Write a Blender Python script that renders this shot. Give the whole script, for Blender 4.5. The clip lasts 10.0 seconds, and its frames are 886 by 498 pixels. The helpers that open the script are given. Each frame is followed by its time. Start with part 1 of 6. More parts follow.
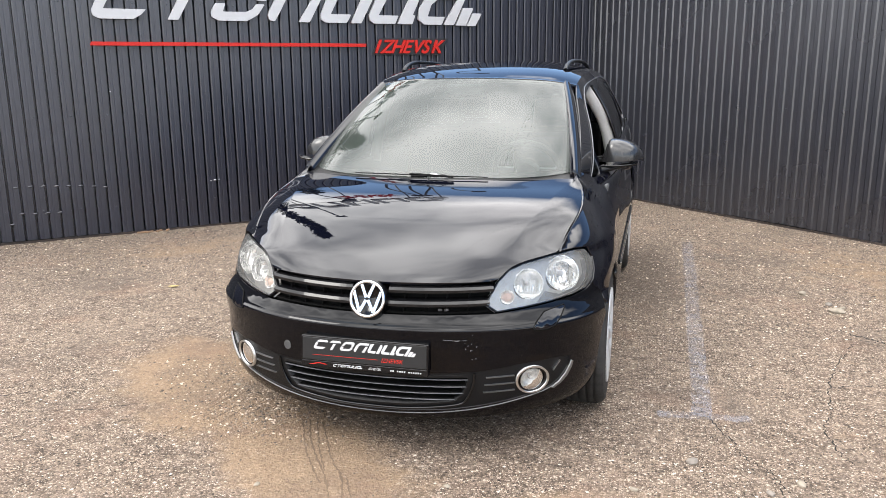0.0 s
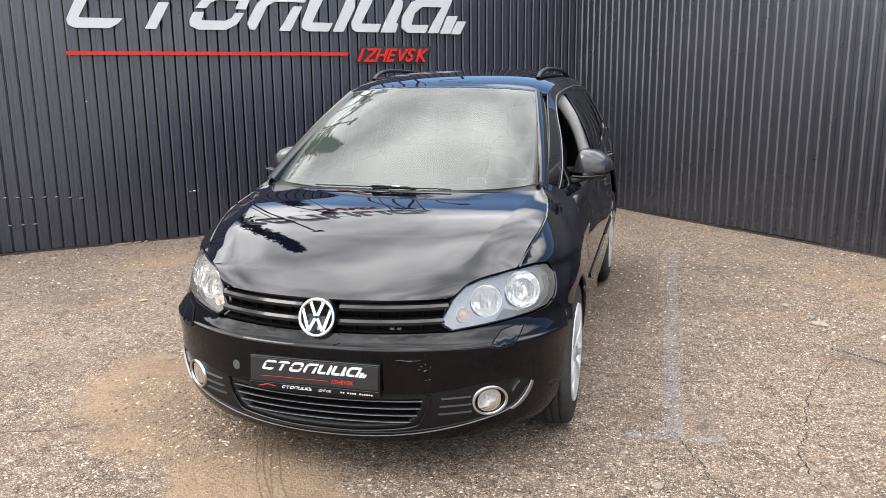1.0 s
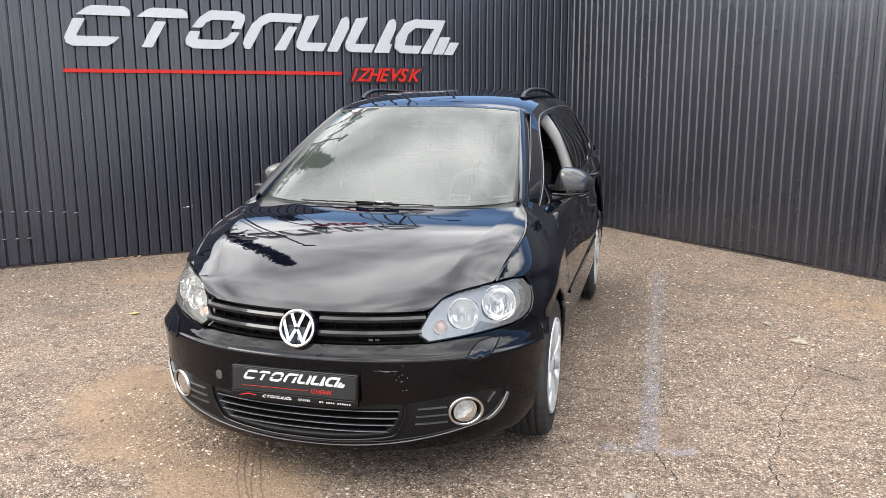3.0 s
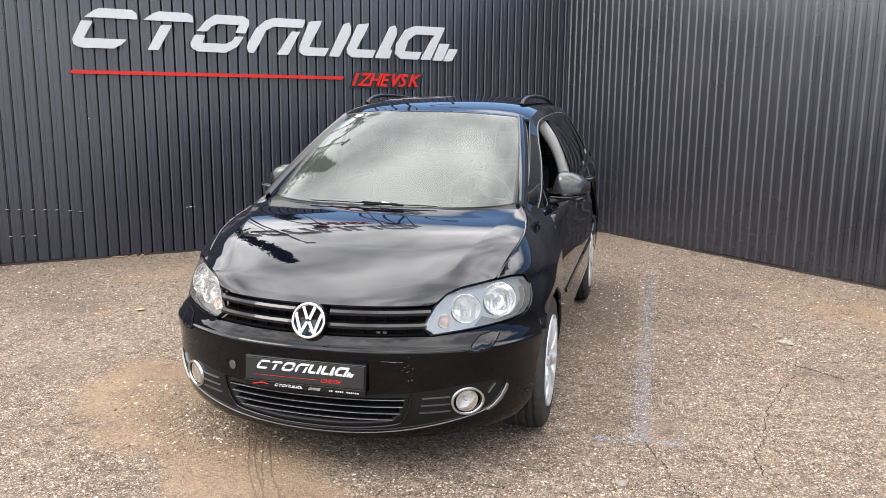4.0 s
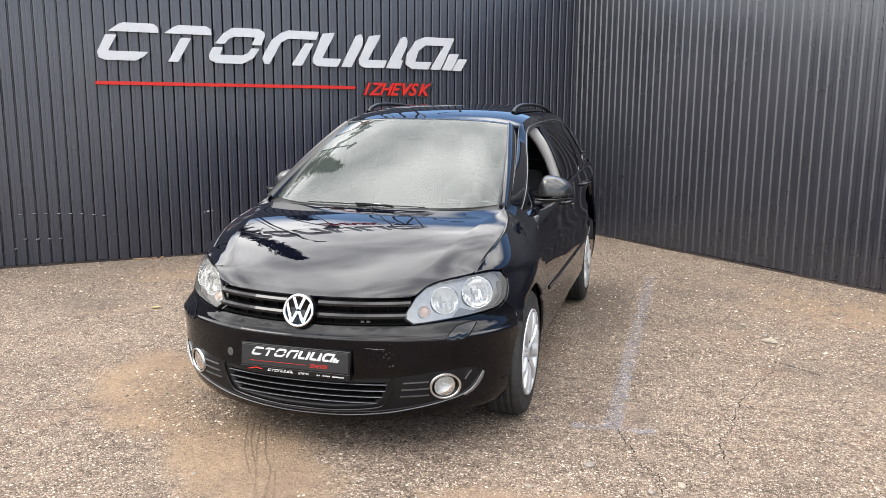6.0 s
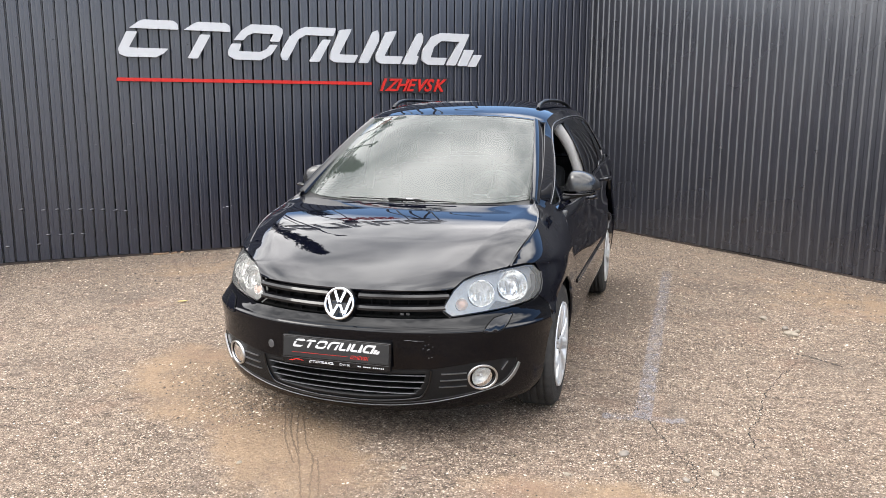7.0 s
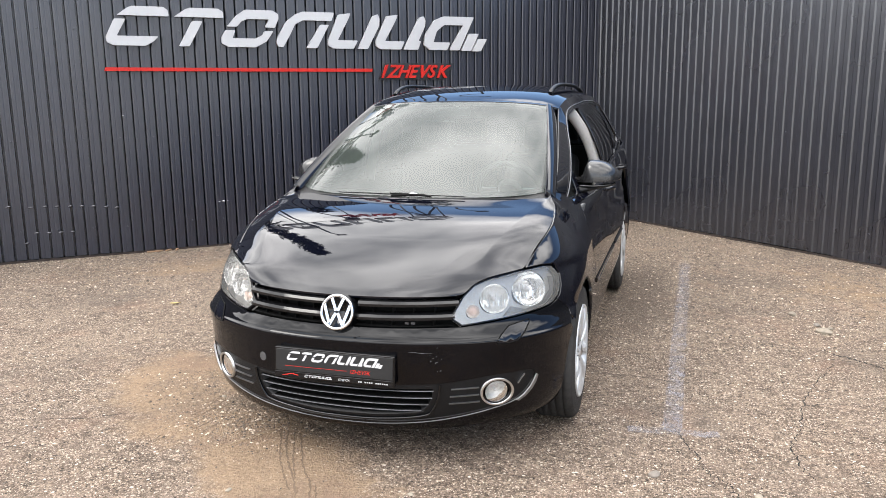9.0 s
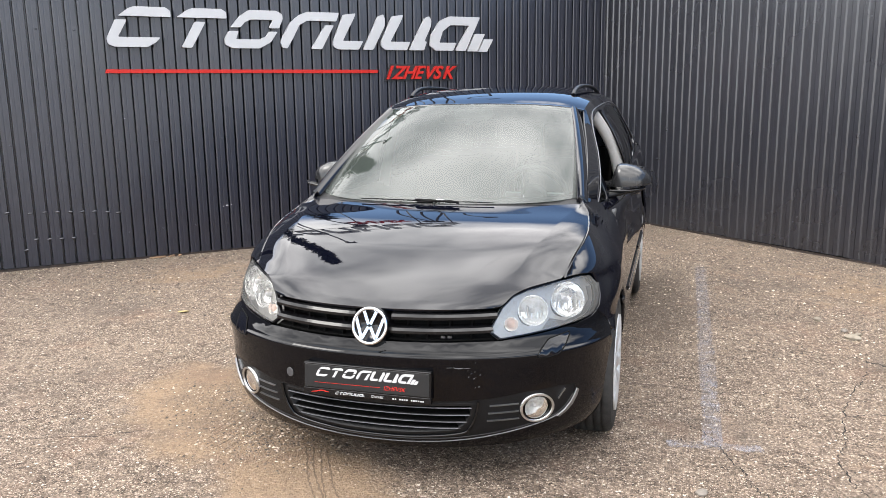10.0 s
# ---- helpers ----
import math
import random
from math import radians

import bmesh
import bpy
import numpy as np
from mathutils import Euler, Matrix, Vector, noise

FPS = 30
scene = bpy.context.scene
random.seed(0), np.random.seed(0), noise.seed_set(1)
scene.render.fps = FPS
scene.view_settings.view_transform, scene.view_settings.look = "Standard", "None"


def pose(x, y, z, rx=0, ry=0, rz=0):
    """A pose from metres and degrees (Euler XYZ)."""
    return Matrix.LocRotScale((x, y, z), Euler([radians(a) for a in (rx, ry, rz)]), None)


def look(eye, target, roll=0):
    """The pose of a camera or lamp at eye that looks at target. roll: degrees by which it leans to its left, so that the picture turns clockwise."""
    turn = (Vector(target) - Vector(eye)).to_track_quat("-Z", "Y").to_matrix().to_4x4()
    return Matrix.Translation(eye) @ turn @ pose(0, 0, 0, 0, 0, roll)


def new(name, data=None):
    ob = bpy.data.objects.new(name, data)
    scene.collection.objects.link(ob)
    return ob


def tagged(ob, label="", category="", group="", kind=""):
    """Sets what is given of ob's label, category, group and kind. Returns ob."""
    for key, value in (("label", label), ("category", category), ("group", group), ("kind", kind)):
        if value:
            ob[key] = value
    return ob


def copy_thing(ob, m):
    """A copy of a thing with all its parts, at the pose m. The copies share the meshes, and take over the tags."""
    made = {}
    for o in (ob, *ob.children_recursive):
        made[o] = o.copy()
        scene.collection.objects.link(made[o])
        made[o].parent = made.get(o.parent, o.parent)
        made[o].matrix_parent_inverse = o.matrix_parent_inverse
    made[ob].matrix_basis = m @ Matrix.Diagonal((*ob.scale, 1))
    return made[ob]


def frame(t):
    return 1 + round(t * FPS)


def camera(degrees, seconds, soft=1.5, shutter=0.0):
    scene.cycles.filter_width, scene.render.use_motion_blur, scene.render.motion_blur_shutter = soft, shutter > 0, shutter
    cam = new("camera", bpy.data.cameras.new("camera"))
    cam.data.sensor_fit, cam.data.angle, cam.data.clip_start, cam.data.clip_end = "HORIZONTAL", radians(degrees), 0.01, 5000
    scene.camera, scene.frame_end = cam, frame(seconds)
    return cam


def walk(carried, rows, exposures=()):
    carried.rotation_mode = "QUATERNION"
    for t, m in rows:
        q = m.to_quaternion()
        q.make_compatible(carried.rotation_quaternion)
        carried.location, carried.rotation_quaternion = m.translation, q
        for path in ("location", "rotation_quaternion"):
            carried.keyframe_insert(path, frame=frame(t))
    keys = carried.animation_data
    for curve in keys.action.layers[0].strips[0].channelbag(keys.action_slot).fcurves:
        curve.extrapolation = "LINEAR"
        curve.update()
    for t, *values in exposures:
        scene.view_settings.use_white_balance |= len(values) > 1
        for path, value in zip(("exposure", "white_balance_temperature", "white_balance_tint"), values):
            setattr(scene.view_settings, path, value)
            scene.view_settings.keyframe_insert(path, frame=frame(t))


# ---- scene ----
from mathutils import geometry

cam = camera(58.6, 10.0, soft=0.6)

PATH = [
    (0, (1.034, -2.67, 1.509), (0.527, -0.787, 1.065), -0.5),
    (0.5, (1.066, -2.61, 1.512), (0.562, -0.724, 1.076), -0.5),
    (1, (1.174, -2.502, 1.508), (0.663, -0.615, 1.084), -0.7),
    (1.5, (1.253, -2.439, 1.501), (0.733, -0.552, 1.092), -1.0),
    (2, (1.276, -2.408, 1.489), (0.749, -0.519, 1.095), -1.0),
    (2.5, (1.273, -2.467, 1.498), (0.751, -0.575, 1.114), -0.7),
    (4, (1.268, -2.738, 1.508), (0.776, -0.834, 1.144), 0.5),
    (4.5, (1.369, -2.789, 1.514), (0.864, -0.887, 1.153), 0.7),
    (5, (1.495, -2.827, 1.507), (0.971, -0.929, 1.157), 0.7),
    (5.5, (1.559, -2.872, 1.501), (1.013, -0.979, 1.158), 0.5),
    (7, (1.402, -3.057, 1.513), (0.84, -1.171, 1.157), 0.2),
    (7.5, (1.367, -3.065, 1.514), (0.808, -1.181, 1.14), 0.2),
    (8, (1.343, -2.988, 1.514), (0.783, -1.108, 1.128), -0.0),
    (8.5, (1.323, -2.842, 1.514), (0.756, -0.964, 1.125), -0.4),
    (9, (1.287, -2.721, 1.501), (0.715, -0.843, 1.116), -0.6),
    (9.5, (1.202, -2.666, 1.495), (0.634, -0.787, 1.112), -0.8),
    (10, (1.077, -2.632, 1.512), (0.527, -0.748, 1.128), -0.8),
]
walk(cam, [(t, look(eye, target, roll)) for t, eye, target, roll in PATH], [(0.0, 1.71), (10.0, 1.71)])

# ---------------------------------------------------------------- light
SUN_EL, SUN_ROT = 48.0, 242.0
world = bpy.data.worlds.new("sky")
scene.world = world
world.use_nodes = True
wn, wl = world.node_tree.nodes, world.node_tree.links
wn.clear()
w_out = wn.new("ShaderNodeOutputWorld")
w_bg = wn.new("ShaderNodeBackground")
w_bg.inputs["Strength"].default_value = 0.15
w_sky = wn.new("ShaderNodeTexSky")
w_sky.sky_type = "NISHITA"
w_sky.sun_disc = False
w_sky.sun_elevation, w_sky.sun_rotation = radians(SUN_EL), radians(SUN_ROT)
w_sky.air_density, w_sky.dust_density, w_sky.ozone_density = 1.1, 0.3, 2.5
w_tc = wn.new("ShaderNodeTexCoord")
# a cloud deck: the direction meets a level sheet overhead
w_sep, w_cmb = wn.new("ShaderNodeSeparateXYZ"), wn.new("ShaderNodeCombineXYZ")
w_low = wn.new("ShaderNodeMath")
w_low.operation = "MAXIMUM"
w_low.inputs[1].default_value = 0.0
w_add = wn.new("ShaderNodeMath")
w_add.inputs[1].default_value = 0.22
w_dx, w_dy = wn.new("ShaderNodeMath"), wn.new("ShaderNodeMath")
w_dx.operation = w_dy.operation = "DIVIDE"
w_map = wn.new("ShaderNodeMapping")
w_map.inputs["Location"].default_value = (-18.45, -16.7, -5.97)
w_n1 = wn.new("ShaderNodeTexNoise")
w_n1.inputs["Scale"].default_value, w_n1.inputs["Detail"].default_value = 0.6, 9.0
w_n1.inputs["Roughness"].default_value, w_n1.inputs["Distortion"].default_value = 0.55, 0.0
w_r1 = wn.new("ShaderNodeValToRGB")
w_r1.color_ramp.elements[0].position, w_r1.color_ramp.elements[1].position = 0.43, 0.56
w_n2 = wn.new("ShaderNodeTexNoise")
w_n2.inputs["Scale"].default_value, w_n2.inputs["Detail"].default_value = 2.5, 7.0
w_n2.inputs["Roughness"].default_value = 0.5
w_map2 = wn.new("ShaderNodeMapping")
w_map2.inputs["Location"].default_value = (-16.68, -18.96, -0.87)
w_r2 = wn.new("ShaderNodeValToRGB")
w_r2.color_ramp.elements[0].position, w_r2.color_ramp.elements[1].position = 0.36, 0.63
w_r2.color_ramp.elements[0].color = (4.6, 4.65, 4.8, 1)
w_r2.color_ramp.elements[1].color = (12.8, 12.6, 12.5, 1)
w_mix = wn.new("ShaderNodeMix")
w_mix.data_type = "RGBA"
wl.new(w_tc.outputs["Generated"], w_sep.inputs[0])
wl.new(w_sep.outputs["Z"], w_low.inputs[0])
wl.new(w_low.outputs[0], w_add.inputs[0])
for k, d in (("X", w_dx), ("Y", w_dy)):
    wl.new(w_sep.outputs[k], d.inputs[0])
    wl.new(w_add.outputs[0], d.inputs[1])
    wl.new(d.outputs[0], w_cmb.inputs[k])
wl.new(w_cmb.outputs[0], w_map.inputs["Vector"])
wl.new(w_map.outputs["Vector"], w_n1.inputs["Vector"])
wl.new(w_cmb.outputs[0], w_map2.inputs["Vector"])
wl.new(w_map2.outputs["Vector"], w_n2.inputs["Vector"])
# the deck thins out towards the horizon and to the east
w_up, w_east, w_lift = wn.new("ShaderNodeMath"), wn.new("ShaderNodeMath"), wn.new("ShaderNodeMath")
w_up.operation = w_east.operation = "MULTIPLY_ADD"
w_up.inputs[1].default_value, w_up.inputs[2].default_value = 0.95, -0.39
w_east.inputs[1].default_value = -0.2
wl.new(w_sep.outputs["Z"], w_up.inputs[0])
wl.new(w_sep.outputs["X"], w_east.inputs[0])
wl.new(w_up.outputs[0], w_east.inputs[2])
w_back = wn.new("ShaderNodeMath")
w_back.operation = "MULTIPLY_ADD"
w_back.inputs[1].default_value = -0.14
wl.new(w_sep.outputs["Y"], w_back.inputs[0])
wl.new(w_east.outputs[0], w_back.inputs[2])
wl.new(w_back.outputs[0], w_lift.inputs[0])
wl.new(w_n1.outputs["Fac"], w_lift.inputs[1])
wl.new(w_lift.outputs[0], w_r1.inputs["Fac"])
wl.new(w_n2.outputs["Fac"], w_r2.inputs["Fac"])
wl.new(w_r1.outputs["Color"], w_mix.inputs["Factor"])
wl.new(w_sky.outputs["Color"], w_mix.inputs["A"])
# an overcast deck is brightest overhead
w_zen, w_glow = wn.new("ShaderNodeMath"), wn.new("ShaderNodeVectorMath")
w_zen.operation, w_glow.operation = "MULTIPLY_ADD", "SCALE"
w_zen.inputs[1].default_value, w_zen.inputs[2].default_value = 1.0, 0.6
wl.new(w_low.outputs[0], w_zen.inputs[0])
wl.new(w_r2.outputs["Color"], w_glow.inputs[0])
wl.new(w_zen.outputs[0], w_glow.inputs["Scale"])
wl.new(w_glow.outputs[0], w_mix.inputs["B"])
# haze that pales the lowest sky
w_haze, w_pale = wn.new("ShaderNodeMapRange"), wn.new("ShaderNodeMix")
w_haze.inputs["From Min"].default_value, w_haze.inputs["From Max"].default_value = 0.0, 0.3
w_haze.inputs["To Min"].default_value, w_haze.inputs["To Max"].default_value = 0.85, 0.0
w_haze.interpolation_type = "SMOOTHSTEP"
w_pale.data_type = "RGBA"
w_pale.inputs["B"].default_value = (8.9, 8.6, 8.6, 1)
wl.new(w_sep.outputs["Z"], w_haze.inputs["Value"])
wl.new(w_haze.outputs["Result"], w_pale.inputs["Factor"])
wl.new(w_mix.outputs["Result"], w_pale.inputs["A"])
wl.new(w_pale.outputs["Result"], w_bg.inputs["Color"])
wl.new(w_bg.outputs["Background"], w_out.inputs["Surface"])

sun_data = bpy.data.lights.new("sun", "SUN")
sun_data.energy, sun_data.angle, sun_data.color = 0.65, radians(24), (1.0, 0.96, 0.9)
sun = new("sun", sun_data)
sun.rotation_euler = (radians(90 - SUN_EL), 0, radians(180 - SUN_ROT))


# ---------------------------------------------------------------- materials
def principled(name, colour, rough=0.5, metal=0.0, coat=0.0, ior=1.5, grain=0.0, scale=20.0, bump=0.0, bump_scale=80.0, rough_var=0.0):
    """A principled material whose colour and gloss vary at two scales."""
    m = bpy.data.materials.new(name)
    m.use_nodes = True
    n, l = m.node_tree.nodes, m.node_tree.links
    b = n["Principled BSDF"]
    b.inputs["Base Color"].default_value = (*colour, 1)
    b.inputs["Roughness"].default_value, b.inputs["Metallic"].default_value = rough, metal
    b.inputs["Coat Weight"].default_value, b.inputs["IOR"].default_value = coat, ior
    b.inputs["Coat Roughness"].default_value = 0.02
    tc = n.new("ShaderNodeTexCoord")
    if grain:
        big, fine = n.new("ShaderNodeTexNoise"), n.new("ShaderNodeTexNoise")
        big.inputs["Scale"].default_value, big.inputs["Detail"].default_value = scale * 0.12, 5
        fine.inputs["Scale"].default_value, fine.inputs["Detail"].default_value = scale, 6
        add, ramp = n.new("ShaderNodeMath"), n.new("ShaderNodeMapRange")
        ramp.inputs["From Min"].default_value, ramp.inputs["From Max"].default_value = 0.6, 1.4
        ramp.inputs["To Min"].default_value, ramp.inputs["To Max"].default_value = 1 - grain, 1 + grain
        mul = n.new("ShaderNodeVectorMath")
        mul.operation = "SCALE"
        mul.inputs[0].default_value = colour
        for t in (big, fine):
            l.new(tc.outputs["Object"], t.inputs["Vector"])
        l.new(big.outputs["Fac"], add.inputs[0])
        l.new(fine.outputs["Fac"], add.inputs[1])
        l.new(add.outputs[0], ramp.inputs["Value"])
        l.new(ramp.outputs["Result"], mul.inputs["Scale"])
        l.new(mul.outputs[0], b.inputs["Base Color"])
        if rough_var:
            rr = n.new("ShaderNodeMapRange")
            rr.inputs["From Min"].default_value, rr.inputs["From Max"].default_value = 0.3, 0.7
            rr.inputs["To Min"].default_value, rr.inputs["To Max"].default_value = max(0.0, rough - rough_var), rough + rough_var
            l.new(big.outputs["Fac"], rr.inputs["Value"])
            l.new(rr.outputs["Result"], b.inputs["Roughness"])
    if bump:
        bn, bp = n.new("ShaderNodeTexNoise"), n.new("ShaderNodeBump")
        bn.inputs["Scale"].default_value, bn.inputs["Detail"].default_value = bump_scale, 4
        bp.inputs["Strength"].default_value, bp.inputs["Distance"].default_value = bump, 0.01
        l.new(tc.outputs["Object"], bn.inputs["Vector"])
        l.new(bn.outputs["Fac"], bp.inputs["Height"])
        l.new(bp.outputs["Normal"], b.inputs["Normal"])
    return m


def glass(name, tint, gloss=1.5, film=0.0, film_colour=(0.42, 0.5, 0.45)):
    """A thin pane: clear by a tint, with a mirror coat that grows towards grazing, and a pale film for dust and for
    veiling reflections.
    """
    m = bpy.data.materials.new(name)
    m.use_nodes = True
    n, l = m.node_tree.nodes, m.node_tree.links
    n.clear()
    out, mix = n.new("ShaderNodeOutputMaterial"), n.new("ShaderNodeMixShader")
    clear, shine, fr = n.new("ShaderNodeBsdfTransparent"), n.new("ShaderNodeBsdfGlossy"), n.new("ShaderNodeFresnel")
    clear.inputs["Color"].default_value = (*tint, 1)
    shine.inputs["Roughness"].default_value = 0.0
    fr.inputs["IOR"].default_value = gloss
    through_ = clear
    if film:
        film_layer, part_ = n.new("ShaderNodeBsdfDiffuse"), n.new("ShaderNodeMixShader")
        film_layer.inputs["Color"].default_value = (*film_colour, 1)
        part_.inputs["Fac"].default_value = film
        l.new(clear.outputs[0], part_.inputs[1])
        l.new(film_layer.outputs[0], part_.inputs[2])
        through_ = part_
    l.new(fr.outputs["Fac"], mix.inputs["Fac"])
    l.new(through_.outputs[0], mix.inputs[1])
    l.new(shine.outputs[0], mix.inputs[2])
    l.new(mix.outputs[0], out.inputs["Surface"])
    return m


M_PAINT = principled("black_car_paint", (0.0012, 0.0014, 0.0036), 0.02, ior=1.44, grain=0.25, scale=60, rough_var=0.012)
# a shaded copy of the car paint, dimming what the bumper mirrors
M_PAINT_DIM = principled("dimmed_black_paint", (0.0012, 0.0012, 0.002), 0.025, ior=1.33, grain=0.25, scale=60, rough_var=0.012)
M_GLOSS = principled("black_gloss_plastic", (0.003, 0.003, 0.0035), 0.09, ior=1.42, grain=0.2, scale=90)
M_MATTE = principled("black_grained_plastic", (0.0045, 0.0045, 0.005), 0.42, ior=1.3, grain=0.25, scale=120, bump=0.15, bump_scale=900)
M_DARK = principled("dark_inside", (0.003, 0.003, 0.003), 0.8, ior=1.2, grain=0.2, scale=40)
M_CHROME = principled("chrome", (0.82, 0.83, 0.85), 0.08, 1.0, grain=0.06, scale=80)
M_BADGE = principled("bright_badge_metal", (0.62, 0.625, 0.635), 0.13, 1.0, grain=0.05, scale=80)
M_DULL = principled("dull_silver_trim", (0.085, 0.085, 0.09), 0.4, 0.5, grain=0.15, scale=80)
M_STRIP = principled("silver_trim_strip", (0.2, 0.2, 0.205), 0.3, 0.85, grain=0.15, scale=80)
M_SATIN = principled("satin_silver", (0.5, 0.51, 0.52), 0.3, 1.0, grain=0.1, scale=80)
M_ALLOY = principled("silver_wheel_paint", (0.5, 0.505, 0.51), 0.42, 0.5, grain=0.12, scale=40, rough_var=0.06)
M_TYRE = principled("tyre_rubber", (0.026, 0.025, 0.024), 0.75, ior=1.3, grain=0.45, scale=40, bump=0.2, bump_scale=300)
M_SCUFF = principled("scuffed_paint", (0.12, 0.12, 0.125), 0.7, grain=0.3, scale=300)
M_GREY = principled("grey_trim_cloth", (0.3, 0.29, 0.28), 0.85, grain=0.1, scale=60)
M_SEAT = principled("dark_seat_cloth", (0.03, 0.03, 0.032), 0.9, grain=0.3, scale=90, bump=0.2, bump_scale=500)
M_SEAL = principled("glossy_black_rubber", (0.012, 0.012, 0.013), 0.16, ior=1.6, grain=0.15, scale=60)
M_DASH = principled("dashboard_plastic", (0.05, 0.051, 0.052), 0.6, grain=0.2, scale=70)
M_WHITE = principled("white_sign_face", (0.375, 0.373, 0.378), 0.45, grain=0.05, scale=15)
M_RED = principled("red_sign_face", (0.38, 0.012, 0.007), 0.5, ior=1.35, grain=0.08, scale=15)
M_SIGNBLACK = principled("black_sign_board", (0.012, 0.012, 0.013), 0.4, grain=0.2, scale=25)
M_PLATE = principled("plate_face", (0.009, 0.009, 0.0095), 0.35, ior=1.4, grain=0.2, scale=50)
M_REFLECT = principled("lamp_reflector", (0.93, 0.93, 0.92), 0.17, 0.85, grain=0.08, scale=120)
M_FOG = principled("fog_lamp_reflector", (0.5, 0.5, 0.49), 0.3, 0.7, grain=0.35, scale=90, bump=0.5, bump_scale=120)
M_LAMPBODY = principled("lamp_housing", (0.27, 0.266, 0.26), 0.28, 0.5, grain=0.2, scale=60)
M_AMBER = principled("amber_bulb", (0.55, 0.38, 0.31), 0.25, grain=0.1, scale=60)
M_CAP = principled("satin_black_mirror_cap", (0.013, 0.013, 0.014), 0.2, grain=0.15, scale=60)
M_RUST = principled("rusty_steel", (0.2, 0.12, 0.07), 0.85, grain=0.5, scale=60, bump=0.3, bump_scale=200)
# the windscreen's film paints in the pale green veil of its reflections
G_WIND = glass("windscreen_glass", (0.25, 0.305, 0.285), 1.5, 0.055)
G_SIDE = glass("side_glass", (0.5, 0.56, 0.53), 1.5)
G_TINT = glass("tinted_glass", (0.06, 0.065, 0.07), 1.5)
G_LENS = glass("clear_lens", (0.95, 0.95, 0.94), 1.5, 0.11, (0.56, 0.55, 0.52))


# ---------------------------------------------------------------- mesh tools
def mesh_from(name, verts, faces, mat, smooth=True, normals=None):
    me = bpy.data.meshes.new(name)
    me.from_pydata([tuple(v) for v in verts], [], [tuple(f) for f in faces])
    me.materials.append(mat)
    if smooth:
        me.polygons.foreach_set("use_smooth", [True] * len(me.polygons))
    me.update()
    if normals is not None:
        me.normals_split_custom_set_from_vertices([tuple(n) for n in normals])
    return me


def hang(ob, parent, label=""):
    """Makes ob a part of parent, keeping its place in the world."""
    if parent is not None:
        ob.parent = parent
        back = parent.matrix_basis.inverted()
        if parent.parent is not None:
            back = back @ parent.matrix_parent_inverse.inverted() @ parent.parent.matrix_basis.inverted()
        ob.matrix_parent_inverse = back
    if label:
        tagged(ob, label)
    return ob


def part(name, bm, mat, parent=None, label="", smooth=False):
    """Links a bmesh as one object, under a thing or a part."""
    me = bpy.data.meshes.new(name)
    bm.normal_update()
    bm.to_mesh(me)
    bm.free()
    me.materials.append(mat)
    if smooth:
        me.polygons.foreach_set("use_smooth", [True] * len(me.polygons))
    return hang(new(name, me), parent, label)


def thing(name, at, label, category, group="", kind=""):
    ob = new(name)
    ob.location = at
    ob.empty_display_size = 0.1
    return tagged(ob, label, category, group, kind)


def box(bm, lo, hi, m=None, bevel=0.0):
    r = bmesh.ops.create_cube(bm, size=1)
    vs = r["verts"]
    c = [(a + b) / 2 for a, b in zip(lo, hi)]
    d = [b - a for a, b in zip(lo, hi)]
    bmesh.ops.transform(bm, matrix=Matrix.Translation(c) @ Matrix.Diagonal((*d, 1)), verts=vs)
    if bevel:
        es = list({e for v in vs for e in v.link_edges})
        r = bmesh.ops.bevel(bm, geom=es, offset=bevel, segments=2, profile=0.5, affect="EDGES")
        vs = list({v for f in r["faces"] for v in f.verts} | {v for v in vs if v.is_valid})
    if m is not None:
        bmesh.ops.transform(bm, matrix=m, verts=vs)
    return bm


def box_part(name, lo, hi, mat, parent=None, label="", bevel=0.0, m=None):
    return part(name, box(bmesh.new(), lo, hi, m, bevel), mat, parent, label)


def tube(name, pts, radius, mat, parent=None, label="", sides=8, flat=1.0):
    """A round bar along a smooth curve through pts; radius may be one number or a pair from start to end."""
    pts = [Vector(p) for p in pts]
    path = smooth_line(pts, 8) if len(pts) > 2 else pts
    r0, r1 = radius if isinstance(radius, tuple) else (radius, radius)
    vs, fs = [], []
    up = Vector((0, 0, 1))
    for i, p in enumerate(path):
        d = (path[min(i + 1, len(path) - 1)] - path[max(i - 1, 0)]).normalized()
        a = d.cross(up)
        a = a.normalized() if a.length > 1e-3 else Vector((1, 0, 0))
        b = a.cross(d).normalized()
        r = r0 + (r1 - r0) * i / max(1, len(path) - 1)
        for k in range(sides):
            w = 2 * math.pi * k / sides
            vs.append(p + a * math.cos(w) * r + b * math.sin(w) * r * flat)
    for i in range(len(path) - 1):
        for k in range(sides):
            fs.append((i * sides + k, i * sides + (k + 1) % sides, (i + 1) * sides + (k + 1) % sides, (i + 1) * sides + k))
    fs.append(tuple(range(sides)))
    fs.append(tuple((len(path) - 1) * sides + k for k in reversed(range(sides))))
    return hang(new(name, mesh_from(name, vs, fs, mat)), parent, label)


def smooth_line(pts, n):
    """Catmull-Rom through pts, n steps a span."""
    out = []
    for i in range(len(pts) - 1):
        a, b, c, d = pts[max(i - 1, 0)], pts[i], pts[i + 1], pts[min(i + 2, len(pts) - 1)]
        for k in range(n):
            t = k / n
            out.append(0.5 * ((2 * b) + (c - a) * t + (2 * a - 5 * b + 4 * c - d) * t * t + (3 * b - a - 3 * c + d) * t ** 3))
    out.append(pts[-1])
    return out


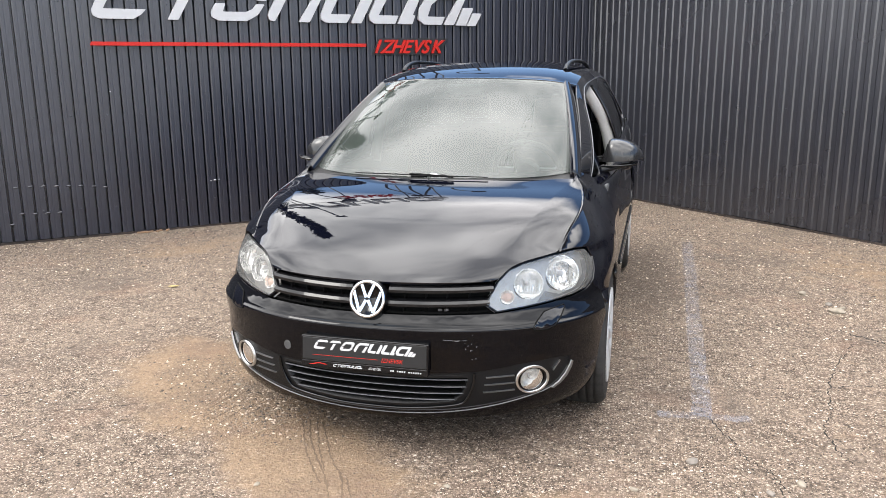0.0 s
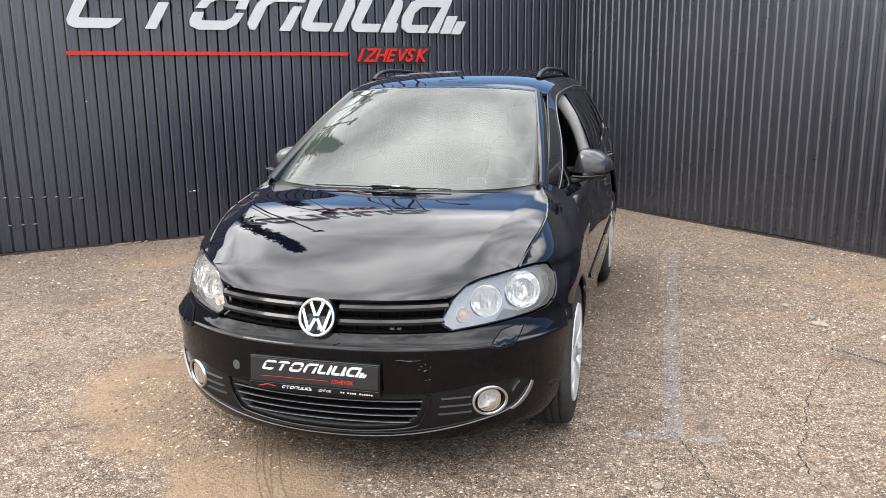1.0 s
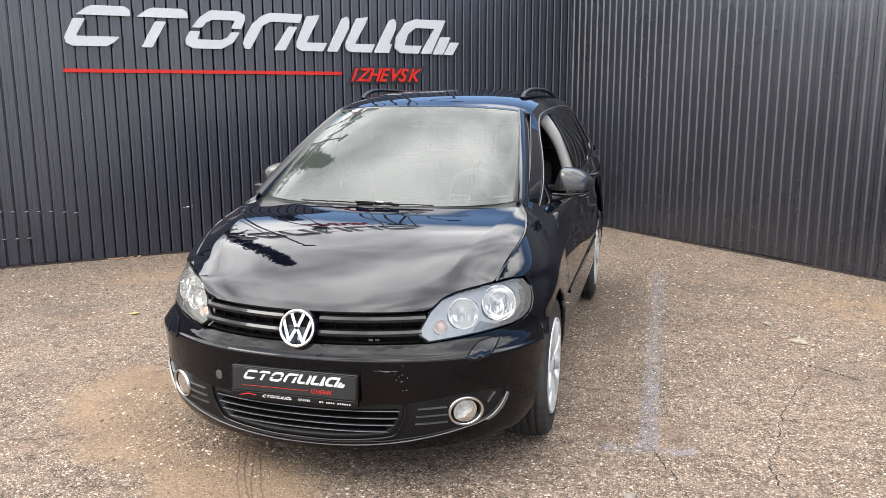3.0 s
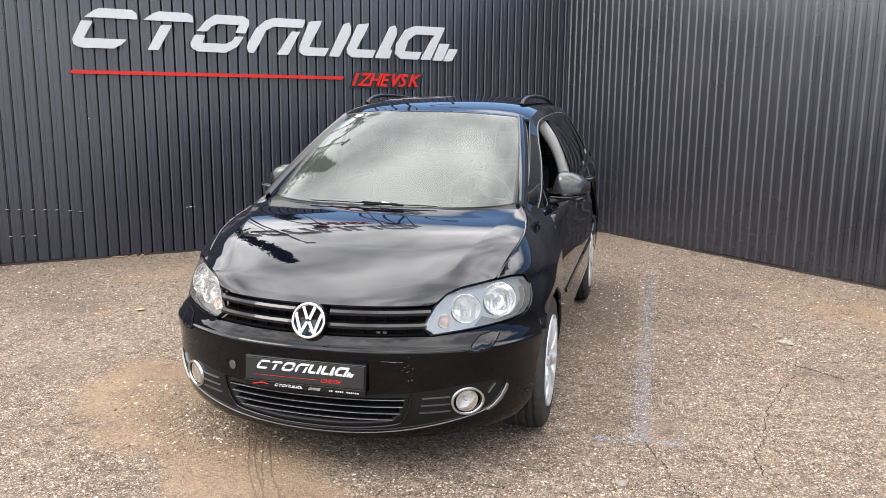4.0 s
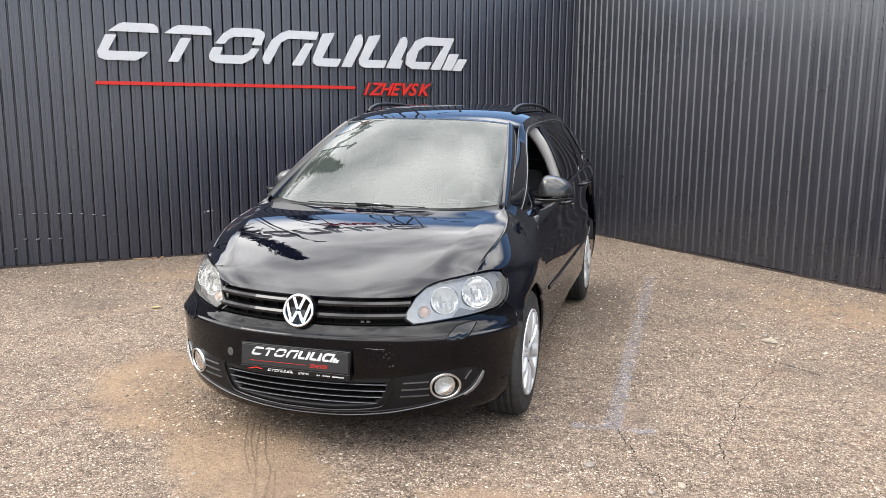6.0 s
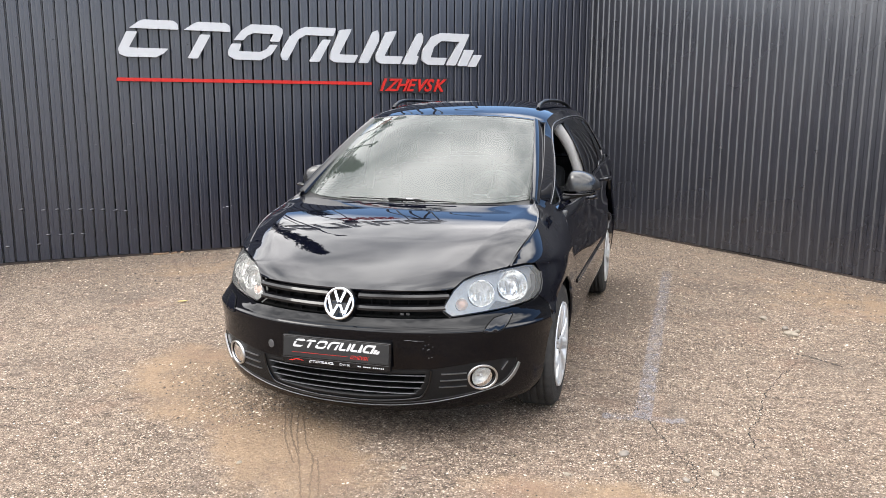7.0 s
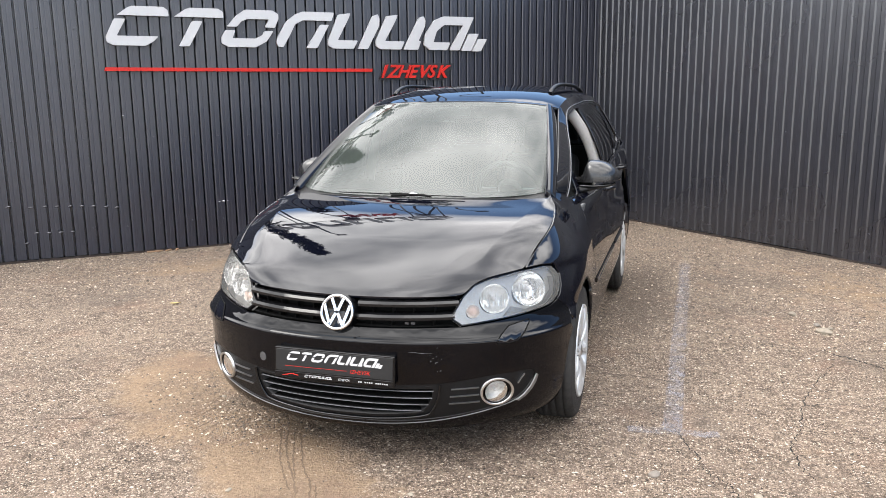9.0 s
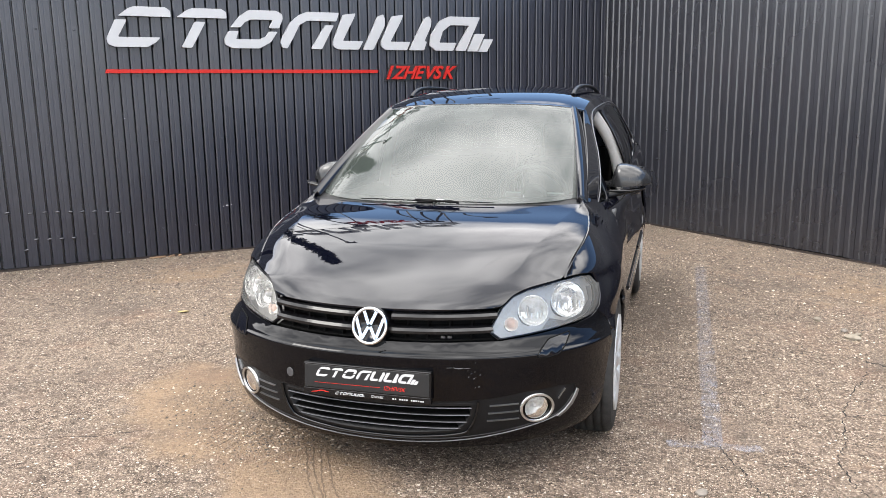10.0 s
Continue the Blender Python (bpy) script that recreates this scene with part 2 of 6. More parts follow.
def inside(pt, poly):
    x, y, odd = pt[0], pt[1], False
    for (x0, y0), (x1, y1) in zip(poly, poly[1:] + poly[:1]):
        if (y0 > y) != (y1 > y) and x < (x1 - x0) * (y - y0) / (y1 - y0) + x0:
            odd = not odd
    return odd


def refine(poly, step):
    out = []
    for a, b in zip(poly, poly[1:] + poly[:1]):
        n = max(1, math.ceil(math.dist(a, b) / step))
        out += [(a[0] + (b[0] - a[0]) * k / n, a[1] + (b[1] - a[1]) * k / n) for k in range(n)]
    return out


def round_poly(pts, r, n=4):
    """Rounds the corners of a polygon by about r."""
    out = []
    for i, p in enumerate(pts):
        a, b, c = Vector(pts[i - 1]), Vector(p), Vector(pts[(i + 1) % len(pts)])
        ra = min(r, (a - b).length * 0.45, (c - b).length * 0.45)
        s, e = b + (a - b).normalized() * ra, b + (c - b).normalized() * ra
        out += [tuple(s * (1 - t) ** 2 + b * 2 * t * (1 - t) + e * t * t) for t in (k / n for k in range(n + 1))]
    return out


def normal_at(fn, a, b, h=1e-3):
    u = Vector(fn(a + h, b)) - Vector(fn(a - h, b))
    v = Vector(fn(a, b + h)) - Vector(fn(a, b - h))
    n = u.cross(v)
    return n.normalized() if n.length > 1e-12 else Vector((0, 0, 1))


def panel(name, fn, poly, mat, parent=None, label="", step=0.03, depth=0.012, lift=0.0, holes=(), flip=False, rows=()):
    """A sheet cut from the surface fn(a, b) by a polygon in (a, b), with folded edges of that depth."""
    sgn = -1.0 if flip else 1.0
    ring = refine(poly, step * 0.5)
    rings = [ring] + [refine(h, step * 0.5) for h in holes]
    pts, edges = [], []
    for r in rings:
        k = len(pts)
        pts += r
        edges += [(k + i, k + (i + 1) % len(r)) for i in range(len(r))]
    for q in rows:
        if inside(q, ring) and not any(inside(q, h) for h in rings[1:]) and min(math.dist(q, e) for e in pts[:sum(map(len, rings))]) > 0.006:
            pts.append(q)
    near = len(pts)
    xs, ys = [p[0] for p in ring], [p[1] for p in ring]
    for i in range(int((max(xs) - min(xs)) / step) + 1):
        for j in range(int((max(ys) - min(ys)) / step) + 1):
            q = (min(xs) + (i + 0.5) * step, min(ys) + (j + 0.5 + 0.25 * (i % 2)) * step)
            if inside(q, ring) and not any(inside(q, h) for h in rings[1:]) and min(math.dist(q, e) for e in pts[:near]) > step * 0.35:
                pts.append(q)
    v2, _, f2, *_ = geometry.delaunay_2d_cdt([Vector(p) for p in pts], edges, [], 0, 1e-6)
    v2 = [tuple(v) for v in v2]
    tri = []
    for f in f2:
        c = (sum(v2[i][0] for i in f) / len(f), sum(v2[i][1] for i in f) / len(f))
        if inside(c, ring) and not any(inside(c, h) for h in rings[1:]):
            tri.append(tuple(f) if not flip else tuple(reversed(f)))
    nrm = [normal_at(fn, *v) * sgn for v in v2]
    vs = [Vector(fn(*v)) + n * lift for v, n in zip(v2, nrm)]
    count = {}
    for f in tri:
        for a, b in zip(f, f[1:] + f[:1]):
            count[(a, b)] = 1
    rim = [(a, b) for a, b in count if (b, a) not in count]
    fs, nn = list(tri), list(nrm)
    if depth:
        for a, b in rim:
            k = len(vs)
            side = (vs[b] - vs[a]).cross(nrm[a])
            side = side.normalized() if side.length > 1e-9 else nrm[a]
            vs += [vs[a], vs[b], vs[b] - nrm[b] * depth, vs[a] - nrm[a] * depth]
            nn += [(side + nrm[a]).normalized(), (side + nrm[b]).normalized(), side, side]
            fs.append((k, k + 3, k + 2, k + 1))
    return hang(new(name, mesh_from(name, vs, fs, mat, True, nn)), parent, label)


def sheet(name, fn, us, vs_, mat, parent=None, label="", flip=False):
    """A smooth grid over fn(u, v)."""
    verts = [fn(u, v) for v in vs_ for u in us]
    n = len(us)
    fs = [(j * n + i, j * n + i + 1, (j + 1) * n + i + 1, (j + 1) * n + i) for j in range(len(vs_) - 1) for i in range(n - 1)]
    if flip:
        fs = [tuple(reversed(f)) for f in fs]
    return hang(new(name, mesh_from(name, verts, fs, mat)), parent, label)


def spin(name, prof, mat, parent=None, label="", axis="x", at=(0, 0, 0), n=48, m=None):
    """A turned solid: prof is a run of (radius, along)."""
    vs, fs = [], []
    for k in range(n):
        w = 2 * math.pi * k / n
        for r, a in prof:
            p = (a, r * math.cos(w), r * math.sin(w))
            p = p if axis == "x" else ((p[1], p[0], p[2]) if axis == "y" else (p[1], p[2], p[0]))
            p = Vector(p)
            if m is not None:
                p = m @ p
            vs.append(p + Vector(at))
    q = len(prof)
    for k in range(n):
        for i in range(q - 1):
            a, b = k * q + i, ((k + 1) % n) * q + i
            fs.append((a, a + 1, b + 1, b))
    return hang(new(name, mesh_from(name, vs, fs, mat)), parent, label)


def steps(a, b, n):
    return [a + (b - a) * i / n for i in range(n + 1)]


def lettering(name, text, size, mat, m, parent, label="", shear=0.0, depth=0.001, align="LEFT", weight=0.0):
    """Raised writing in the built-in font, lying in the plane of m."""
    cu = bpy.data.curves.new(name, "FONT")
    cu.body, cu.size, cu.extrude, cu.shear, cu.align_x, cu.offset = text, size, depth, shear, align, weight
    tmp = bpy.data.objects.new(name, cu)
    me = bpy.data.meshes.new_from_object(tmp)
    bpy.data.objects.remove(tmp)
    me.transform(m)
    me.materials.clear()
    me.materials.append(mat)
    return hang(new(name, me), parent, label)


def inset(poly, d):
    """The polygon drawn in by d all round."""
    area = sum(a[0] * b[1] - b[0] * a[1] for a, b in zip(poly, poly[1:] + poly[:1]))
    sg, out = (1 if area > 0 else -1), []
    for i, p in enumerate(poly):
        a, b, c = Vector(poly[i - 1]), Vector(p), Vector(poly[(i + 1) % len(poly)])
        n1, n2 = (b - a).normalized(), (c - b).normalized()
        n1, n2 = Vector((-n1.y, n1.x)) * sg, Vector((-n2.y, n2.x)) * sg
        m = (n1 + n2) / max(0.5, 1 + n1.dot(n2))
        out.append(tuple(b + m * d))
    return out


# ---------------------------------------------------------------- the ground and the fence
def ground_material():
    m = bpy.data.materials.new("worn_asphalt")
    m.use_nodes = True
    n, l = m.node_tree.nodes, m.node_tree.links
    b = n["Principled BSDF"]
    b.inputs["Roughness"].default_value = 0.85
    b.inputs["Specular IOR Level"].default_value = 0.25
    tc = n.new("ShaderNodeTexCoord")

    def noise_tex(scale, detail=5.0, rough=0.6):
        t = n.new("ShaderNodeTexNoise")
        t.inputs["Scale"].default_value, t.inputs["Detail"].default_value, t.inputs["Roughness"].default_value = scale, detail, rough
        l.new(tc.outputs["Object"], t.inputs["Vector"])
        return t.outputs["Fac"]

    def ramp(src, stops):
        r = n.new("ShaderNodeValToRGB")
        e = r.color_ramp.elements
        while len(e) < len(stops):
            e.new(0.5)
        for k, (p, c) in zip(e, stops):
            k.position, k.color = p, (*c, 1)
        l.new(src, r.inputs["Fac"])
        return r.outputs["Color"]

    def mix(fac, a, c, kind="MIX"):
        x = n.new("ShaderNodeMix")
        x.data_type, x.blend_type = "RGBA", kind
        for s, k in ((fac, "Factor"), (a, "A"), (c, "B")):
            if isinstance(s, float):
                x.inputs[k].default_value = s
            elif isinstance(s, tuple):
                x.inputs[k].default_value = (*s, 1)
            else:
                l.new(s, x.inputs[k])
        return x.outputs["Result"]

    def math_(op, a, c):
        x = n.new("ShaderNodeMath")
        x.operation = op
        for i, s in enumerate((a, c)):
            if isinstance(s, (int, float)):
                x.inputs[i].default_value = s
            else:
                l.new(s, x.inputs[i])
        return x.outputs[0]

    # binder and dust, then the crushed stone that shows in it
    def tint(c):
        return (c[0] * 1.115, c[1] * 1.2, c[2] * 1.345)

    base = ramp(noise_tex(1.3, 7), [(0.3, tint((0.20, 0.142, 0.098))), (0.5, tint((0.27, 0.192, 0.132))), (0.7, tint((0.34, 0.246, 0.17)))])
    base = mix(0.36, base, ramp(noise_tex(8, 8, 0.7), [(0.34, tint((0.12, 0.083, 0.058))), (0.5, tint((0.26, 0.184, 0.126))), (0.66, tint((0.40, 0.295, 0.212)))]))
    base = mix(0.42, base, ramp(noise_tex(46, 6), [(0.34, tint((0.07, 0.05, 0.036))), (0.5, tint((0.25, 0.178, 0.122))), (0.68, tint((0.44, 0.325, 0.23)))]))
    worn = ramp(noise_tex(2.6, 7, 0.65), [(0.34, (0.6, 0.6, 0.6)), (0.58, (1, 1, 1))])
    relief = None
    for scale, cut, stones in ((44, 0.24, 1.0), (74, 0.27, 1.0), (140, 0.32, 0.85)):
        vor = n.new("ShaderNodeTexVoronoi")
        vor.inputs["Scale"].default_value = scale
        l.new(tc.outputs["Object"], vor.inputs["Vector"])
        pick = n.new("ShaderNodeSeparateColor")
        l.new(vor.outputs["Color"], pick.inputs[0])
        hue = ramp(pick.outputs[0], [(0.0, (0.022, 0.018, 0.015)), (0.24, (0.045, 0.035, 0.028)), (0.34, tint((0.16, 0.115, 0.08))), (0.77, tint((0.29, 0.208, 0.143))), (0.83, (0.5, 0.42, 0.34)), (1.0, (0.68, 0.6, 0.5))])
        core = ramp(vor.outputs["Distance"], [(cut, (1, 1, 1)), (cut + 0.1, (0, 0, 0))])
        base = mix(math_("MULTIPLY", math_("MULTIPLY", core, stones), worn), base, hue)
        gap = ramp(vor.outputs["Distance"], [(0.42, (1, 1, 1)), (0.7, (0.3, 0.28, 0.26))])
        base = mix(math_("MULTIPLY", worn, 0.62), base, gap, "MULTIPLY")
        bulge = math_("MULTIPLY", core, 20.0 / scale)
        relief = bulge if relief is None else math_("ADD", relief, bulge)
    # pits where the binder has gone, and single pale chips pressed into it
    pits = ramp(noise_tex(15, 7, 0.72), [(0.37, (0.34, 0.33, 0.32)), (0.5, (1, 1, 1))])
    base = mix(0.68, base, pits, "MULTIPLY")
    chip = n.new("ShaderNodeTexVoronoi")
    chip.inputs["Scale"].default_value = 27
    l.new(tc.outputs["Object"], chip.inputs["Vector"])
    sort = n.new("ShaderNodeSeparateColor")
    l.new(chip.outputs["Color"], sort.inputs[0])
    some = ramp(sort.outputs[1], [(0.63, (0, 0, 0)), (0.65, (1, 1, 1))])
    spot = ramp(chip.outputs["Distance"], [(0.13, (1, 1, 1)), (0.2, (0, 0, 0))])
    pale = ramp(sort.outputs[2], [(0.0, (0.4, 0.33, 0.26)), (1.0, (0.74, 0.67, 0.58))])
    base = mix(math_("MULTIPLY", math_("MULTIPLY", some, spot), 0.72), base, pale)
    # blown sand
    def patch(x, y, rx, ry, turn, soft):
        mp = n.new("ShaderNodeMapping")
        mp.vector_type = "TEXTURE"
        mp.inputs["Location"].default_value, mp.inputs["Rotation"].default_value, mp.inputs["Scale"].default_value = (x, y, 0), (0, 0, radians(turn)), (rx, ry, 1)
        l.new(tc.outputs["Object"], mp.inputs["Vector"])
        g = n.new("ShaderNodeTexGradient")
        g.gradient_type = "SPHERICAL"
        l.new(mp.outputs["Vector"], g.inputs["Vector"])
        return math_("MULTIPLY", g.outputs["Fac"], soft)

    sand = patch(-1.2, 0.68, 0.85, 0.52, 125, 1.5)
    for args in ((-0.25, -0.02, 1.0, 0.45, -47, 1.6), (-0.8, 0.3, 0.55, 0.4, 0, 1.4), (0.3, -0.75, 1.1, 0.45, 5, 1.1), (1.2, -0.15, 0.7, 0.26, 5, 1.3), (-2.9, 3.2, 1.2, 0.8, 40, 0.6), (2.9, 3.6, 1.6, 1.0, -40, 0.7)):
        sand = math_("MAXIMUM", sand, patch(*args))
    rag = math_("ADD", sand, math_("MULTIPLY", math_("SUBTRACT", noise_tex(4.5, 8, 0.65), 0.5), 2.1))
    sand_mask = ramp(rag, [(0.25, (0, 0, 0)), (0.75, (1, 1, 1))])
    sand_col = ramp(noise_tex(60, 6), [(0.3, (0.16, 0.108, 0.068)), (0.7, (0.29, 0.203, 0.13))])
    base = mix(math_("MULTIPLY", sand_mask, 0.78), base, sand_col)
    # damp and oily blotches
    stain = ramp(noise_tex(0.8, 9, 0.7), [(0.52, (0, 0, 0)), (0.66, (1, 1, 1))])
    base = mix(math_("MULTIPLY", stain, 0.5), base, (0.06, 0.05, 0.042))
    # a ragged darker patch along the car's right side
    side_patch = math_("ADD", patch(1.02, 3.2, 1.7, 0.42, 92, 1.0), math_("MULTIPLY", math_("SUBTRACT", noise_tex(7, 8, 0.7), 0.5), 1.6))
    base = mix(math_("MULTIPLY", ramp(side_patch, [(0.22, (0, 0, 0)), (0.6, (1, 1, 1))]), 0.5), base, (0.055, 0.043, 0.034))
    rusty = ramp(noise_tex(1.7, 6, 0.6), [(0.55, (0, 0, 0)), (0.72, (1, 1, 1))])
    base = mix(math_("MULTIPLY", rusty, 0.3), base, (0.24, 0.14, 0.095))
    l.new(base, b.inputs["Base Color"])
    bump = n.new("ShaderNodeBump")
    bump.inputs["Strength"].default_value, bump.inputs["Distance"].default_value = 0.9, 0.012
    h = math_("ADD", noise_tex(120, 5, 0.7), math_("MULTIPLY", noise_tex(30, 4), 1.2))
    l.new(math_("ADD", h, relief), bump.inputs["Height"])
    l.new(bump.outputs["Normal"], b.inputs["Normal"])
    return m


def axis_steps(lo, hi, fine_lo, fine_hi, fine, coarse):
    out, v = [], lo
    while v < hi - 1e-6:
        out.append(v)
        d = fine if fine_lo <= v < fine_hi else min(coarse, max(fine, 0.35 * (fine_lo - v if v < fine_lo else v - fine_hi) + fine))
        v += d if not (v < fine_lo < v + d) else fine_lo - v
    return out + [hi]


def ground_z(x, y):
    """Slight waves in the yard, level under the car."""
    return 0.006 * noise.noise(Vector((x * 0.9, y * 0.9, 3.0))) + 0.003 * noise.noise(Vector((x * 4, y * 4, 9.0))) - 0.004


M_GROUND = ground_material()
gx = axis_steps(-900, 900, -6, 6, 0.08, 120)
gy = axis_steps(-900, 900, -3, 9, 0.08, 120)
gv = [(x, y, ground_z(x, y) if abs(x) < 8 and -6 < y < 11 else -0.004) for y in gy for x in gx]
gf = [(j * len(gx) + i, j * len(gx) + i + 1, (j + 1) * len(gx) + i + 1, (j + 1) * len(gx) + i) for j in range(len(gy) - 1) for i in range(len(gx) - 1)]
ground = new("ground", mesh_from("ground", gv, gf, M_GROUND))
tagged(ground, "worn sandy asphalt yard strewn with fine gravel", "ground", kind="structure")

CORNER = Vector((0.228, 7.352, 0))
ANG_L, ANG_R = radians(41.75), radians(43.58)
PITCH, WALL_H = 0.1021, 3.05
ALONG_L = Vector((-math.cos(ANG_L), -math.sin(ANG_L), 0))
OUT_L = Vector((math.sin(ANG_L), -math.cos(ANG_L), 0))
ALONG_R = Vector((math.cos(ANG_R), -math.sin(ANG_R), 0))
OUT_R = Vector((-math.sin(ANG_R), -math.cos(ANG_R), 0))


def steel_material(name, colour, rough, gloss, coat=0.0):
    m = principled(name, colour, rough, coat=coat, grain=0.16, scale=6, rough_var=0.06, bump=0.06, bump_scale=7)
    n, l = m.node_tree.nodes, m.node_tree.links
    b = n["Principled BSDF"]
    b.inputs["Specular IOR Level"].default_value = gloss
    b.inputs["Coat Roughness"].default_value = 0.2
    return m


# the same steel in two copies, each toned for the light on its wall
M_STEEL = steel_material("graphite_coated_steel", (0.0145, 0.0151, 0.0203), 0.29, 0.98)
M_STEEL_DIM = steel_material("dim_graphite_steel", (0.0115, 0.0125, 0.0205), 0.33, 0.7)
M_SCREW = principled("painted_screw", (0.05, 0.053, 0.06), 0.4, 0.3, grain=0.3, scale=60)
M_FOOT = principled("dark_rusty_foot", (0.022, 0.014, 0.011), 0.85, grain=0.4, scale=40)
RIBS = 11


def rib_profile(n, rise, fall, depth=0.018):
    """The section of a profiled sheet: flats and sloping flanks, n ribs long."""
    run = []
    flat = (PITCH - rise - fall) / 2
    for k in range(n):
        a = k * PITCH
        run += [(a, 0.0), (a + flat, 0.0), (a + flat + 0.001, -0.016), (a + flat + rise - 0.0015, -0.016), (a + flat + rise, depth), (a + 2 * flat + rise, depth)]
    run.append((n * PITCH, 0.0))
    run.append((n * PITCH + 0.02, -0.0006))
    return run


def board_profile(n, slot=0.0105, rise=0.0015, fall=0.007, depth=0.018):
    """The section of a sheet of flat boards with a narrow deep groove between them and a faint swage along each."""
    run = []
    for k in range(n):
        a, b = k * PITCH, k * PITCH + slot + rise
        w = PITCH - slot - rise - fall
        run += [(a, -0.044), (a + slot, -0.044), (b, depth), (b + w * 0.42, depth), (b + w * 0.46, depth - 0.0011), (b + w * 0.56, depth - 0.0011), (b + w * 0.6, depth), (a + PITCH - fall - 0.011, depth), (a + PITCH - fall, depth - 0.0065)]
    return run + [(n * PITCH, -0.044), (n * PITCH + 0.008, -0.0446)]


def steel_sheet_mesh(h, prof, mat):
    zs = steps(0.0, h, 5)
    vs, fs = [], []
    for back in (0, 1):
        for z in zs:
            for a, d in prof:
                vs.append((a, d - 0.0008 * back, z))
    n, mrows = len(prof), len(zs)
    for j in range(mrows - 1):
        for i in range(n - 1):
            a = j * n + i
            fs.append((a, a + n, a + n + 1, a + 1))
            fs.append(tuple(q + n * mrows for q in (a, a + 1, a + n + 1, a + n)))
    for i in range(n - 1):
        fs.append((i, i + 1, i + 1 + n * mrows, i + n * mrows))
        t = (mrows - 1) * n + i
        fs.append((t + 1, t, t + n * mrows, t + 1 + n * mrows))
    return mesh_from("steel_sheet", vs, fs, mat, smooth=False)


# one run is of grooved boards in the darker copy, the other of ribbed sheets
SHEET = steel_sheet_mesh(WALL_H, board_profile(RIBS), M_STEEL_DIM)
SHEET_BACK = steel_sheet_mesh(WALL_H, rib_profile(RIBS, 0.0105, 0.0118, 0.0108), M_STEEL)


def wall(name, along, out, count, label, start=0.0, at=CORNER, rolled=SHEET, seat=(0.034, 0.018)):
    """A run of profiled sheets on a wall of brick-thick core; the core stands behind them."""
    w = thing(name, at, label, "wall", kind="structure")
    turn = Matrix((along, out, (0, 0, 1))).transposed().to_4x4()
    turn.translation = at
    length = count * RIBS * PITCH
    core = bmesh.new()
    box(core, (start - 0.12, -0.14, 0.0), (length + start, -0.048, WALL_H - 0.01), turn)
    part("wall_core", core, M_SIGNBLACK, w)
    for k in range(count):
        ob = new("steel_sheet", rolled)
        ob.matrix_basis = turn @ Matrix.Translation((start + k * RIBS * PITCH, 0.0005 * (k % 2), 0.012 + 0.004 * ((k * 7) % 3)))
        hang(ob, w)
    cap = bmesh.new()
    box(cap, (start - 0.12, -0.13, WALL_H + 0.012), (length + start, 0.035, WALL_H + 0.03), turn)
    part("cap_strip", cap, M_STEEL, w)
    # the shadow gap under the sheets, drawn as a dark rusty strip
    foot = bmesh.new()
    box(foot, (0.04, 0.019, -0.01), (length + start, 0.03, 0.013), turn)
    part("foot_strip", foot, M_FOOT, w, "thin dark rusty strip for the shadow gap along the foot")
    # screws in rows
    bm = bmesh.new()
    for row, z in enumerate((0.28, 1.12, 2.125, 2.95)):
        for k in range(count * RIBS):
            if (k * 5 + row * 3) % 3 == 0:
                s = start + k * PITCH + seat[0]
                r = bmesh.ops.create_cone(bm, segments=6, radius1=0.0085, radius2=0.006, depth=0.007, cap_ends=True)
                bmesh.ops.transform(bm, matrix=turn @ Matrix.Translation((s, seat[1] + 0.0028, z + 0.02 * noise.noise(Vector((k * 3.1, row, 0))))) @ Matrix.Rotation(radians(-90), 4, "X"), verts=r["verts"])
    o = part("screws", bm, M_SCREW, w)
    tagged(o, kind="stuff")
    return turn


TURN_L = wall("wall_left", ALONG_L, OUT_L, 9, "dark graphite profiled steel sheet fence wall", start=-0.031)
TURN_R = wall("wall_right", ALONG_R, OUT_R, 18, "dark graphite profiled steel sheet fence wall meeting the other at a corner", start=-0.047, rolled=SHEET_BACK, seat=(0.02, 0.0))


# added out of view: keeps bright sky out of the right wall's reflections
far_wall = bmesh.new()
box(far_wall, (10.1, -0.5, -0.02), (26.0, 0.0, 3.3), TURN_L)
tagged(part("wall_unseen", far_wall, M_STEEL_DIM, None), "plain dark steel wall added unseen past the fence to darken reflections", "wall", kind="structure")


# ---------------------------------------------------------------- the sign on the fence
SIGN_END, SIGN_Z = 5.6, 1.98


def sign_point(u, z, off):
    return CORNER + ALONG_L * (SIGN_END - u) + OUT_L * off + Vector((0, 0, z))


def plate_shape(name, pts, mat, parent, z0=0.0, off=0.03, thick=0.03, rounding=0.02, label=""):
    """A flat cut-out board standing off the sheets."""
    ring = round_poly(pts, rounding)
    if sum(a[0] * b[1] - b[0] * a[1] for a, b in zip(ring, ring[1:] + ring[:1])) < 0:
        ring = ring[::-1]
    bm = bmesh.new()
    back = [bm.verts.new(sign_point(u, z0 + z, off)) for u, z in ring]
    front = [bm.verts.new(sign_point(u, z0 + z, off + thick)) for u, z in ring]
    bm.faces.new(front)
    bm.faces.new(back[::-1])
    for i in range(len(ring)):
        j = (i + 1) % len(ring)
        bm.faces.new((back[i], back[j], front[j], front[i]))
    return part(name, bm, mat, parent, label)


